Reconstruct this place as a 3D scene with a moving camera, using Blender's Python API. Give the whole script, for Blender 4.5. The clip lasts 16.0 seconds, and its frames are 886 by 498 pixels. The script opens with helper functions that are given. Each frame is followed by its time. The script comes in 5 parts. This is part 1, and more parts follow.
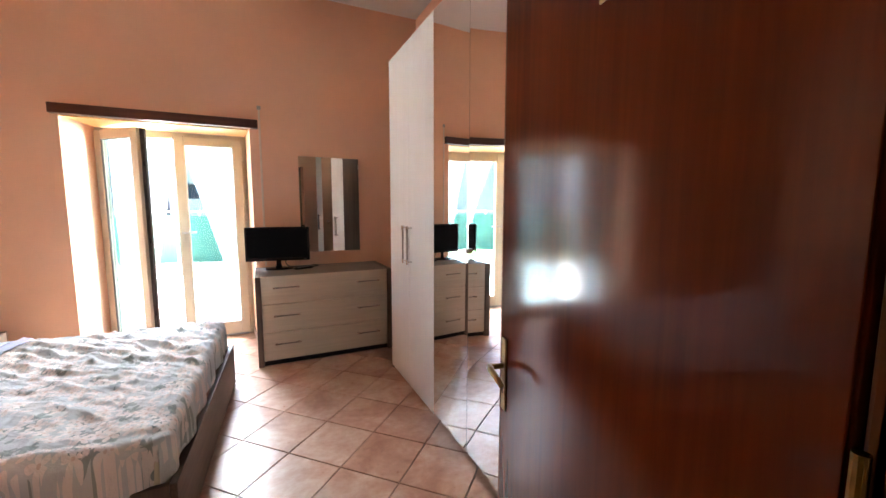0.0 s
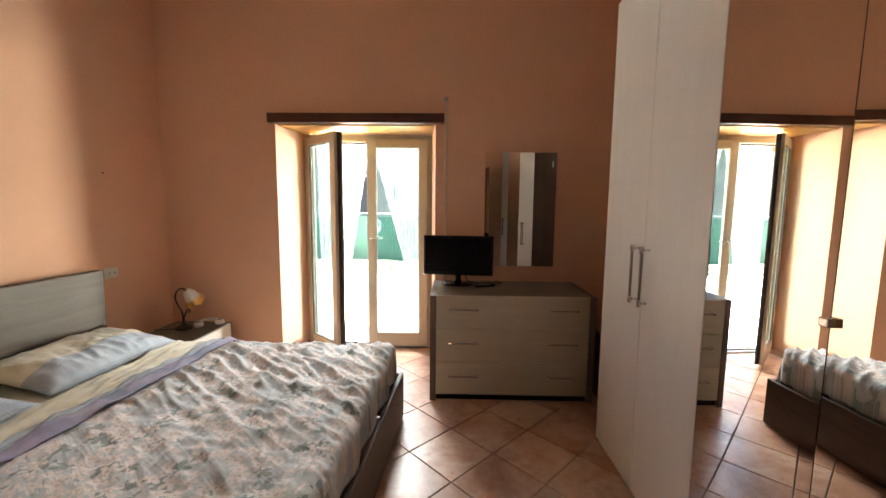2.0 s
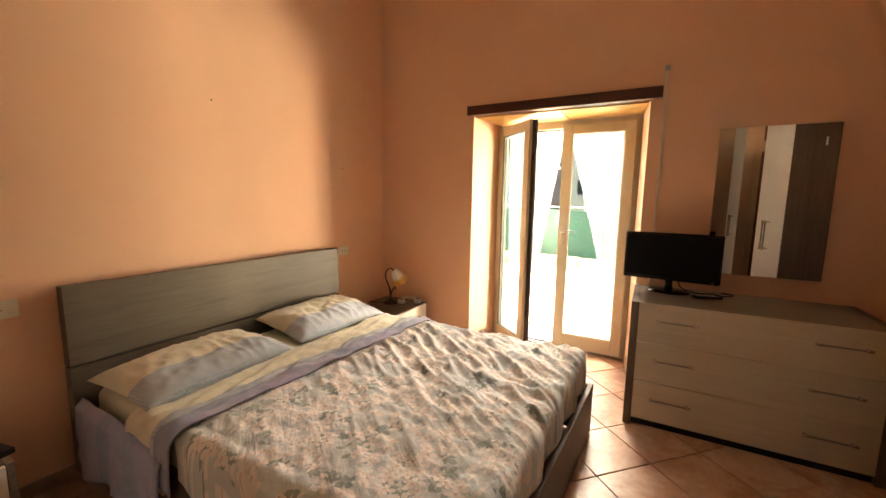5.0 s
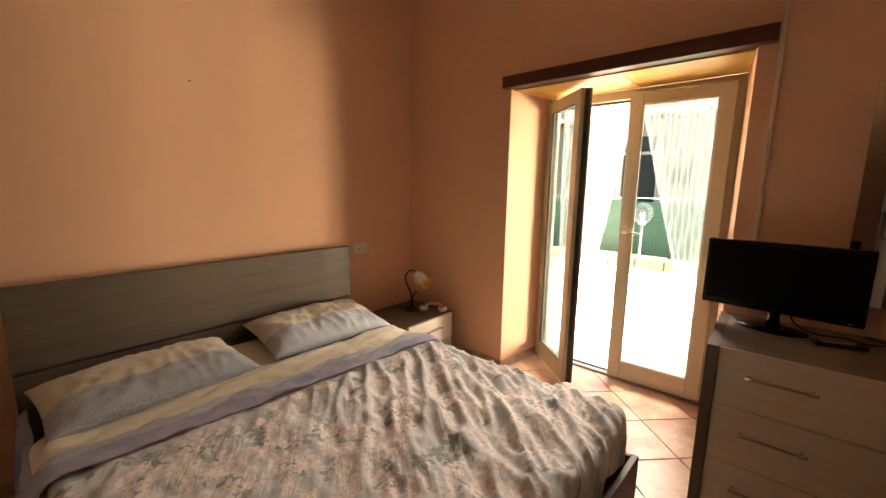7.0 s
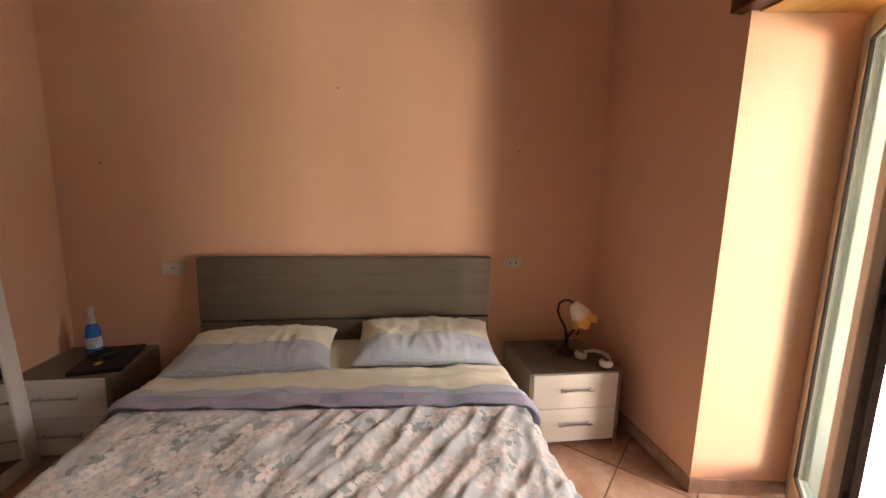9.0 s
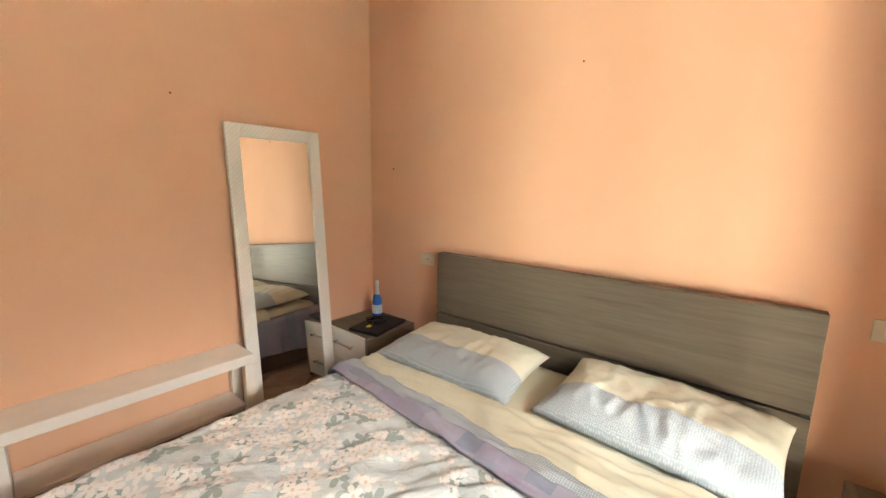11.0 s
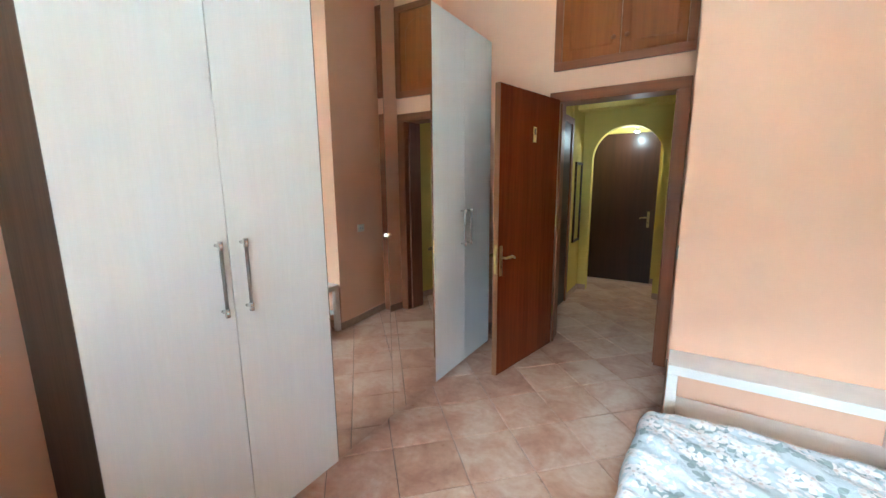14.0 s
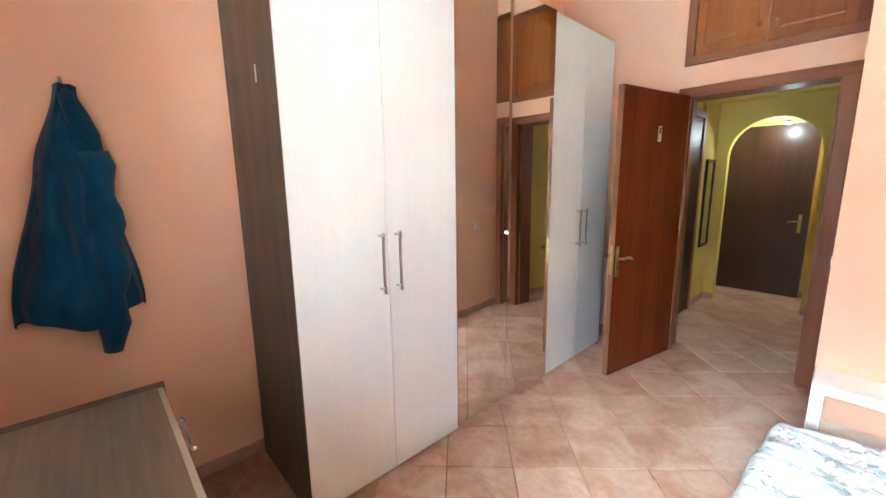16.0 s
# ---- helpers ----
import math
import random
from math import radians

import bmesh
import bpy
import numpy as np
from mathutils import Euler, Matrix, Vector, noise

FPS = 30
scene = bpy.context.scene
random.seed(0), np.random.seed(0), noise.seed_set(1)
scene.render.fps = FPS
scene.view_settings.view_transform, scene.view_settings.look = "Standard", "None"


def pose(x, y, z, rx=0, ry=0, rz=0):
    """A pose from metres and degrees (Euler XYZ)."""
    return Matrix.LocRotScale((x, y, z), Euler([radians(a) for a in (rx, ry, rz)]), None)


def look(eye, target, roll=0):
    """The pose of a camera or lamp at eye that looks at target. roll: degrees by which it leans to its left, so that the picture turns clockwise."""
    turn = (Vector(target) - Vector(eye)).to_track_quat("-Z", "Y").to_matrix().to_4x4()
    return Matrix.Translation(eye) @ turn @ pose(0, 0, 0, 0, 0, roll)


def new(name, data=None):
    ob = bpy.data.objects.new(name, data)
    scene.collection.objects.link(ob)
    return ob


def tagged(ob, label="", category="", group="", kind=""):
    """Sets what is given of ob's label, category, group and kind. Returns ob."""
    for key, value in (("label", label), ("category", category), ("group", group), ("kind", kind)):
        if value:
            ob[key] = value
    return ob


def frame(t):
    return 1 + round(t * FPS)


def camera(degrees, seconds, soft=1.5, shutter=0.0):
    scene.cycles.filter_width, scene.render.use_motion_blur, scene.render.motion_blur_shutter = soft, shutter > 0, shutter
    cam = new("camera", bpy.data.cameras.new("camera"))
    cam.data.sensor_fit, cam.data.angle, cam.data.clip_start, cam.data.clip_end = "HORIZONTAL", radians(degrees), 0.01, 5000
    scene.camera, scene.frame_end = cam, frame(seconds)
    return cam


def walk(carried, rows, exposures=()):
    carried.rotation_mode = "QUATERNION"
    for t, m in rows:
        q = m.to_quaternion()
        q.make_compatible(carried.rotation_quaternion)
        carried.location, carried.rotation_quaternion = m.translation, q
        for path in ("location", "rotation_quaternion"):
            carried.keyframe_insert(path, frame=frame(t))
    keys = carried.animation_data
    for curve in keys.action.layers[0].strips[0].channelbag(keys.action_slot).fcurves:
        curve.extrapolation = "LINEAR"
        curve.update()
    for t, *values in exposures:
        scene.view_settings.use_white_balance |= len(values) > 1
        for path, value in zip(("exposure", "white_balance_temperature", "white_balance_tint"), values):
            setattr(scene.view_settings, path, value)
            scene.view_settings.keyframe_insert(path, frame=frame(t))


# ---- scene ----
cam = camera(98.2, 16.0)
PATH = [
    (0, (0.255, 0.344, 1.375), (1.098, 2.146, 1.159), 0.1),
    (0.5, (0.328, 0.584, 1.388), (0.815, 2.511, 1.189), 0.2),
    (1, (0.335, 0.795, 1.406), (0.526, 2.773, 1.194), 0.5),
    (1.5, (0.318, 1.018, 1.412), (0.342, 3.007, 1.204), 0.5),
    (2, (0.314, 1.181, 1.411), (0.272, 3.17, 1.198), 0.5),
    (2.5, (0.336, 1.277, 1.377), (0.196, 3.262, 1.174), 0.5),
    (3, (0.289, 1.305, 1.366), (0.011, 3.274, 1.153), 0.6),
    (3.5, (0.249, 1.288, 1.389), (-0.224, 3.217, 1.152), 0.7),
    (4, (0.237, 1.279, 1.394), (-0.435, 3.146, 1.143), 0.8),
    (4.5, (0.218, 1.269, 1.38), (-0.604, 3.076, 1.132), 0.9),
    (5.7, (0.238, 1.470, 1.393), (-0.797, 3.158, 1.117), 0.9),
    (7, (0.304, 2.0, 1.41), (-0.971, 3.509, 1.095), 0.9),
    (7.5, (0.312, 2.281, 1.372), (-1.188, 3.569, 1.07), 1.2),
    (8, (0.268, 2.535, 1.37), (-1.427, 3.557, 1.081), 1.3),
    (8.5, (0.302, 2.833, 1.377), (-1.566, 3.49, 1.094), 1.3),
    (9.7, (0.090, 3.320, 1.372), (-1.796, 3.090, 1.066), 1.2),
    (11, (-0.28, 3.505, 1.376), (-1.801, 2.248, 1.051), 0.9),
    (11.5, (-0.222, 3.526, 1.426), (-1.303, 1.884, 1.058), 0.7),
    (12, (-0.212, 3.616, 1.419), (-0.802, 1.738, 1.06), 0.1),
    (12.5, (-0.264, 3.696, 1.427), (-0.469, 1.739, 1.069), -0.1),
    (13, (-0.235, 3.683, 1.418), (0.026, 1.733, 1.059), -0.4),
    (13.5, (-0.229, 3.719, 1.427), (0.541, 1.906, 1.08), -0.5),
    (14, (-0.191, 3.748, 1.446), (0.856, 2.08, 1.098), -0.5),
    (14.5, (-0.194, 3.812, 1.446), (0.981, 2.231, 1.097), -0.9),
    (15, (-0.244, 3.892, 1.453), (1.014, 2.378, 1.1), -0.9),
    (15.5, (-0.249, 3.938, 1.438), (1.071, 2.477, 1.087), -0.9),
    (16, (-0.251, 3.99, 1.468), (1.199, 2.657, 1.12), -0.9),
]
EXPOSURE = [(0, 5.8, 5900, 9), (0.7, 5.2, 6200, 9), (1.5, 4.9, 6700, 8), (2.5, 4.75, 7100, 8), (3.5, 5.0, 8300, 10), (4.5, 5.1, 9800, 14), (7.0, 4.25, 9800, 20), (8.5, 4.15, 8200, 24),
            (11.0, 5.5, 7400, 6), (11.5, 5.7, 6000, 2), (12.0, 5.95, 5500, -3), (12.8, 6.2, 5250, -9), (14.0, 6.3, 4900, -9), (16.0, 6.75, 5200, -2)]
walk(cam, [(t, look(eye, target, roll)) for t, eye, target, roll in PATH], EXPOSURE)


# ---- world, sun and lamps ----
SUN_TO = Vector((0.50, -0.13, 0.86)).normalized()
world = bpy.data.worlds.new("world")
scene.world = world
world.use_nodes = True
wn = world.node_tree.nodes
sky = wn.new("ShaderNodeTexSky")
sky.sky_type = "NISHITA"
sky.sun_disc = False
sky.sun_elevation = math.asin(SUN_TO.z)
sky.sun_rotation = math.atan2(SUN_TO.x, SUN_TO.y)
wn["Background"].inputs["Strength"].default_value = 0.07
world.node_tree.links.new(sky.outputs[0], wn["Background"].inputs["Color"])

sun = new("sun", bpy.data.lights.new("sun", "SUN"))
sun.data.energy, sun.data.angle, sun.data.color = 3.5, radians(0.5), (1.0, 0.97, 0.92)
sun.matrix_world = look(SUN_TO * 30, (0, 0, 0))

# unseen area lamp added beyond the balcony door, boosting the sky's light indoors
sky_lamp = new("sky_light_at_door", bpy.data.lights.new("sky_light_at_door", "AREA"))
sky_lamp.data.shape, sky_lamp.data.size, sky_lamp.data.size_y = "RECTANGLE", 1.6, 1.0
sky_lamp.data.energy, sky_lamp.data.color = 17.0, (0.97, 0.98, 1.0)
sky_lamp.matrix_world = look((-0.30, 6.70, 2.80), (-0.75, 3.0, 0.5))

# added area lamp, low beyond the door, in place of bounce off the sunlit terrace
glare_lamp = new("terrace_light_at_door", bpy.data.lights.new("terrace_light_at_door", "AREA"))
glare_lamp.data.shape, glare_lamp.data.size, glare_lamp.data.size_y = "RECTANGLE", 0.9, 1.5
glare_lamp.data.energy, glare_lamp.data.color = 19.0, (1.0, 0.97, 0.90)
glare_lamp.matrix_world = look((2.00, 7.20, 0.75), (-2.15, 3.2, 1.4))

bulb_light = new("hall_bulb_light", bpy.data.lights.new("hall_bulb_light", "POINT"))
bulb_light.data.energy, bulb_light.data.shadow_soft_size, bulb_light.data.color = 0.16, 0.04, (1.0, 0.98, 0.90)
bulb_light.location = (0.40, -1.86, 1.99)

# ---- materials ----


def nodes_of(name, rough=0.5, metal=0.0, spec=0.5):
    m = bpy.data.materials.new(name)
    m.use_nodes = True
    nt = m.node_tree
    b = nt.nodes["Principled BSDF"]
    b.inputs["Roughness"].default_value = rough
    b.inputs["Metallic"].default_value = metal
    b.inputs["Specular IOR Level"].default_value = spec
    return m, nt, b


def nd(nt, kind, **inputs):
    n = nt.nodes.new("ShaderNode" + kind)
    for k, v in inputs.items():
        n.inputs[k.replace("_", " ")].default_value = v
    return n


def ramp(nt, fac, stops):
    r = nt.nodes.new("ShaderNodeValToRGB")
    e = r.color_ramp.elements
    while len(e) < len(stops):
        e.new(0.5)
    for el, (p, c) in zip(e, stops):
        el.position, el.color = p, (*c, 1)
    nt.links.new(fac, r.inputs[0])
    return r.outputs[0]


def coords(nt, scale=(1, 1, 1), world_space=False):
    if world_space:
        src = nt.nodes.new("ShaderNodeNewGeometry").outputs["Position"]
    else:
        src = nt.nodes.new("ShaderNodeTexCoord").outputs["Object"]
    mp = nt.nodes.new("ShaderNodeMapping")
    mp.inputs["Scale"].default_value = scale
    nt.links.new(src, mp.inputs[0])
    return mp.outputs[0]


def noise_of(nt, vec, scale, detail=4, rough=0.55, distort=0.0):
    n = nd(nt, "TexNoise", Scale=scale, Detail=detail, Roughness=rough, Distortion=distort)
    nt.links.new(vec, n.inputs["Vector"])
    return n.outputs["Fac"]


def bump_of(nt, b, height, strength, distance=0.01):
    n = nd(nt, "Bump", Strength=strength, Distance=distance)
    nt.links.new(height, n.inputs["Height"])
    nt.links.new(n.outputs[0], b.inputs["Normal"])


def mix(nt, fac, a, c, mode="MIX"):
    n = nt.nodes.new("ShaderNodeMix")
    n.data_type, n.blend_type = "RGBA", mode
    for sock, v in ((n.inputs[0], fac), (n.inputs[6], a), (n.inputs[7], c)):
        if isinstance(v, (int, float)):
            sock.default_value = v
        elif isinstance(v, tuple):
            sock.default_value = (*v, 1)
        else:
            nt.links.new(v, sock)
    return n.outputs[2]


def math_of(nt, op, a, c=0.0):
    n = nt.nodes.new("ShaderNodeMath")
    n.operation = op
    for sock, v in zip(n.inputs, (a, c)):
        if isinstance(v, (int, float)):
            sock.default_value = v
        else:
            nt.links.new(v, sock)
    return n.outputs[0]


def plaster(name, light, dark, blotch=0.9, bump=0.12, rough=0.85):
    m, nt, b = nodes_of(name, rough, spec=0.25)
    v = coords(nt, world_space=True)
    big = noise_of(nt, v, blotch, 3)
    mid = noise_of(nt, v, 6.0, 5)
    f = math_of(nt, "ADD", math_of(nt, "MULTIPLY", big, 0.75), math_of(nt, "MULTIPLY", mid, 0.25))
    nt.links.new(ramp(nt, f, [(0.32, dark), (0.68, light)]), b.inputs["Base Color"])
    h = math_of(nt, "ADD", noise_of(nt, v, 55, 4), math_of(nt, "MULTIPLY", noise_of(nt, v, 9, 2), 1.2))
    bump_of(nt, b, h, bump, 0.004)
    return m


def wood(name, light, dark, axis, fine=60.0, rough=0.45, bump=0.08, spec=0.4, coat=0.0, stretch=0.05):
    m, nt, b = nodes_of(name, rough, spec=spec)
    sc = [1.0, 1.0, 1.0]
    sc["xyz".index(axis)] = stretch
    v = coords(nt, tuple(sc))
    g = noise_of(nt, v, fine, 6, 0.6, 0.3)
    w = noise_of(nt, v, fine * 0.16, 3, 0.5, 0.6)
    f = math_of(nt, "ADD", math_of(nt, "MULTIPLY", g, 0.55), math_of(nt, "MULTIPLY", w, 0.45))
    nt.links.new(ramp(nt, f, [(0.36, dark), (0.62, light)]), b.inputs["Base Color"])
    bump_of(nt, b, g, bump, 0.003)
    b.inputs["Coat Weight"].default_value = coat
    b.inputs["Coat Roughness"].default_value = 0.12
    return m


def plain(name, col, rough=0.5, metal=0.0, vary=0.12, scale=30.0, bump=0.03, spec=0.5):
    m, nt, b = nodes_of(name, rough, metal, spec)
    v = coords(nt)
    n = noise_of(nt, v, scale, 4)
    lo = tuple(c * (1 - vary) for c in col)
    hi = tuple(min(1, c * (1 + vary)) for c in col)
    nt.links.new(ramp(nt, n, [(0.3, lo), (0.7, hi)]), b.inputs["Base Color"])
    if bump:
        bump_of(nt, b, n, bump, 0.003)
    return m


def cloth(name, light, dark, scale=420.0, rough=0.9, bump=0.2, sheen=0.2, fold=0.0):
    m, nt, b = nodes_of(name, rough, spec=0.2)
    v = coords(nt)
    weave = noise_of(nt, v, scale, 2)
    big = noise_of(nt, v, 5, 4)
    f = math_of(nt, "ADD", math_of(nt, "MULTIPLY", weave, 0.4), math_of(nt, "MULTIPLY", big, 0.6))
    nt.links.new(ramp(nt, f, [(0.3, dark), (0.7, light)]), b.inputs["Base Color"])
    bump_of(nt, b, math_of(nt, "ADD", weave, math_of(nt, "MULTIPLY", big, fold)), bump, 0.004)
    b.inputs["Sheen Weight"].default_value = sheen
    return m


M_WALL = plaster("peach_plaster", (0.85, 0.515, 0.345), (0.79, 0.47, 0.312))
M_YELLOW = plaster("yellow_plaster", (0.74, 0.575, 0.16), (0.66, 0.50, 0.125))
M_CEIL = plaster("white_ceiling_paint", (0.86, 0.845, 0.82), (0.82, 0.80, 0.775), bump=0.06)
# render is white; colour set dark grey to keep bright facades from blowing out
M_OUT = plaster("darkened_white_render", (0.18, 0.174, 0.165), (0.145, 0.14, 0.132), blotch=0.5)
M_TERRACE = plaster("pale_terrace_paving", (0.80, 0.77, 0.72), (0.72, 0.69, 0.64), blotch=1.4)
M_STONE = plaster("kerb_stone", (0.30, 0.25, 0.17), (0.20, 0.165, 0.115), blotch=3, bump=0.4)
M_GROUND = plaster("dry_ground", (0.42, 0.38, 0.30), (0.30, 0.28, 0.20), blotch=2, bump=0.4)
M_GROUT = plain("brown_grout", (0.20, 0.130, 0.090), 0.9, vary=0.25, scale=40)
M_SKIRT = plain("brown_pink_skirting_tile", (0.42, 0.26, 0.18), 0.45, vary=0.2, scale=14)
M_BEAM = wood("dark_brown_beam", (0.10, 0.035, 0.018), (0.055, 0.018, 0.010), "x", 40, 0.4)
M_SOFFIT = wood("varnished_pine", (0.62, 0.33, 0.10), (0.46, 0.22, 0.06), "x", 26, 0.35)
M_DOOR = wood("mahogany_veneer", (0.165, 0.031, 0.007), (0.100, 0.018, 0.004), "z", 34, 0.11, 0.02, 0.22, 0.0)
M_CASE = wood("brown_casing_wood", (0.29, 0.105, 0.046), (0.20, 0.068, 0.030), "z", 36, 0.42, 0.05, 0.4)
M_CASEX = wood("brown_casing_wood_across", (0.29, 0.105, 0.046), (0.20, 0.068, 0.030), "x", 36, 0.42, 0.05, 0.4)
M_CUP = wood("amber_cupboard_veneer", (0.32, 0.098, 0.018), (0.22, 0.062, 0.011), "z", 24, 0.35, 0.04, 0.4, 0.2)
M_HALLDOOR = wood("dark_hall_door_veneer", (0.055, 0.020, 0.009), (0.030, 0.012, 0.006), "z", 30, 0.36, 0.04, 0.3, 0.12)
M_EDGE = wood("light_door_edge", (0.29, 0.13, 0.055), (0.20, 0.085, 0.035), "z", 40, 0.5)
M_TAUPE = wood("taupe_larch_x", (0.235, 0.197, 0.152), (0.168, 0.138, 0.105), "x", 70, 0.5, 0.12)
M_TAUPEY = wood("taupe_larch_y", (0.150, 0.122, 0.090), (0.104, 0.084, 0.061), "y", 85, 0.5, 0.06)
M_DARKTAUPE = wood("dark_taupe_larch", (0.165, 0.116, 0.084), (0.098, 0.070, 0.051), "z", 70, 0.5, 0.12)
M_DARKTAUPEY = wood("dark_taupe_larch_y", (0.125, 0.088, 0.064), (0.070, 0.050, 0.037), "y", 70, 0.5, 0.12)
M_BEIGE = wood("pearl_beige_larch_x", (0.62, 0.55, 0.44), (0.54, 0.475, 0.375), "x", 80, 0.42, 0.06)
M_WHITE = wood("white_larch_z", (0.715, 0.695, 0.66), (0.68, 0.66, 0.622), "z", 90, 0.42, 0.05)
M_WHITEY = wood("white_larch_y", (0.78, 0.745, 0.69), (0.70, 0.665, 0.61), "y", 90, 0.40, 0.08)
M_BENCH = plain("white_bench_lacquer", (0.88, 0.83, 0.77), 0.45, vary=0.03, scale=8)
M_PVC = plain("cream_window_frame", (0.50, 0.44, 0.335), 0.38, vary=0.05, scale=6, bump=0.0)
M_GASKET = plain("dark_gasket", (0.055, 0.045, 0.038), 0.6, vary=0.3)
M_CHROME = plain("satin_chrome", (0.72, 0.71, 0.69), 0.22, 1.0, vary=0.03, bump=0.0)
M_STEEL = plain("brushed_nickel", (0.42, 0.40, 0.37), 0.30, 1.0, vary=0.05, bump=0.0)
M_BAR = plain("dark_bronze_handle_bar", (0.28, 0.25, 0.22), 0.35, 0.9, vary=0.05, bump=0.0)
M_BRASS = plain("aged_brass", (0.38, 0.25, 0.10), 0.3, 1.0, vary=0.2, bump=0.0)
M_IRON = plain("dark_wrought_iron", (0.035, 0.018, 0.013), 0.45, 0.4, vary=0.4, scale=60, bump=0.2)
M_BLACK = plain("black_gloss_plastic", (0.006, 0.006, 0.007), 0.25, vary=0.1, bump=0.0, spec=0.25)
M_SCREEN = plain("black_screen", (0.003, 0.003, 0.004), 0.4, vary=0.05, bump=0.0, spec=0.12)
M_MATTBLACK = plain("matt_black_plastic", (0.012, 0.011, 0.012), 0.45, vary=0.3, bump=0.0, spec=0.22)
M_PLASTIC = plain("ivory_switch_plastic", (0.72, 0.66, 0.54), 0.4, vary=0.04, bump=0.0)
M_WPLASTIC = plain("white_plastic", (0.78, 0.76, 0.73), 0.35, vary=0.04, bump=0.0)
M_CABLE = plain("painted_cable_trunking", (0.74, 0.60, 0.48), 0.5, vary=0.06)
M_BLUEGLASS = plain("bright_blue_bottle", (0.02, 0.16, 0.55), 0.15, vary=0.15, bump=0.0)
M_LABEL = plain("pale_blue_label", (0.55, 0.68, 0.80), 0.5, vary=0.3, scale=70)
M_FOIL = plain("white_foil", (0.75, 0.75, 0.75), 0.35, 0.2, vary=0.1)
M_YELLOWTAG = plain("yellow_sticker", (0.80, 0.70, 0.03), 0.5)
M_GREEN = plain("green_shade_netting", (0.012, 0.050, 0.034), 0.8, vary=0.2, scale=3)
M_SHUTTER = plain("dark_window_glass", (0.022, 0.024, 0.028), 0.5, vary=0.4, scale=2, bump=0.0, spec=0.1)
M_ROOF = plain("grey_roof_sheet", (0.42, 0.41, 0.40), 0.6, vary=0.2, scale=3)
M_GREYMETAL = plain("grey_metal", (0.30, 0.31, 0.32), 0.45, 0.6, vary=0.1)
M_LEAF = plain("garden_leaf", (0.08, 0.16, 0.035), 0.6, vary=0.5, scale=12)
M_TEAL = cloth("dark_teal_cotton", (0.006, 0.066, 0.140), (0.003, 0.036, 0.085), 300, 0.85, 0.35, 0.15, 1.0)
M_CREAM = cloth("cream_cotton_sheet", (0.74, 0.715, 0.58), (0.67, 0.64, 0.505), 350, 0.9, 0.25, 0.1, 2.0)
M_MATTRESS = cloth("white_mattress_cover", (0.70, 0.68, 0.62), (0.60, 0.58, 0.52), 300)

M_MIRROR, _nt, _b = nodes_of("mirror_silver", 0.0, 1.0)
_b.inputs["Base Color"].default_value = (0.83, 0.85, 0.84, 1)
M_TINTMIRROR, _nt, _b = nodes_of("wardrobe_mirror", 0.0, 1.0)
_b.inputs["Base Color"].default_value = (0.91, 0.90, 0.87, 1)

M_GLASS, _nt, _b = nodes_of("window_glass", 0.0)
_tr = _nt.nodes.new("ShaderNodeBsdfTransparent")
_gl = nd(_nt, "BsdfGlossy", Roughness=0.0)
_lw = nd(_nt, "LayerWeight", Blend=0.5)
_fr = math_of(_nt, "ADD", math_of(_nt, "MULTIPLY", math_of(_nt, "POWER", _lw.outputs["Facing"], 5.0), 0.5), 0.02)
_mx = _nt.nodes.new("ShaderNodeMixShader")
# pane colour darkened below clear glass to dim the bright view outside
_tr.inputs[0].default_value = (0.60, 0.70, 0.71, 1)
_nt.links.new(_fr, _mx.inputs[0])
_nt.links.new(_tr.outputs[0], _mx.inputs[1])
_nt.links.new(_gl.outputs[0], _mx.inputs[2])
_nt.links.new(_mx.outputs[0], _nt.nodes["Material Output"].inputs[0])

M_SHEER, _nt, _b = nodes_of("white_sheer_voile", 0.8)
_tr = _nt.nodes.new("ShaderNodeBsdfTransparent")
_df = nd(_nt, "BsdfDiffuse", Color=(0.85, 0.86, 0.86, 1))
_tl = nd(_nt, "BsdfTranslucent", Color=(0.85, 0.86, 0.86, 1))
_m1, _m2 = _nt.nodes.new("ShaderNodeMixShader"), _nt.nodes.new("ShaderNodeMixShader")
_wv = nd(_nt, "TexWave", Scale=9.0, Distortion=0.4)
_nt.links.new(coords(_nt), _wv.inputs["Vector"])
_nt.links.new(math_of(_nt, "ADD", math_of(_nt, "MULTIPLY", _wv.outputs["Fac"], 0.13), 0.20), _m2.inputs[0])
_m1.inputs[0].default_value = 0.5
_nt.links.new(_df.outputs[0], _m1.inputs[1])
_nt.links.new(_tl.outputs[0], _m1.inputs[2])
_nt.links.new(_tr.outputs[0], _m2.inputs[1])
_nt.links.new(_m1.outputs[0], _m2.inputs[2])
_nt.links.new(_m2.outputs[0], _nt.nodes["Material Output"].inputs[0])

M_OPAL, _nt, _b = nodes_of("amber_opal_glass", 0.35)
_v = coords(_nt)
_sep = _nt.nodes.new("ShaderNodeSeparateXYZ")
_nt.links.new(_v, _sep.inputs[0])
_f = math_of(_nt, "ADD", math_of(_nt, "MULTIPLY", _sep.outputs[2], -9.0), math_of(_nt, "MULTIPLY", noise_of(_nt, _v, 40, 3), 0.5))
_nt.links.new(ramp(_nt, _f, [(0.75, (0.84, 0.79, 0.70)), (1.25, (0.75, 0.42, 0.10))]), _b.inputs["Base Color"])
_b.inputs["Subsurface Weight"].default_value = 0.0

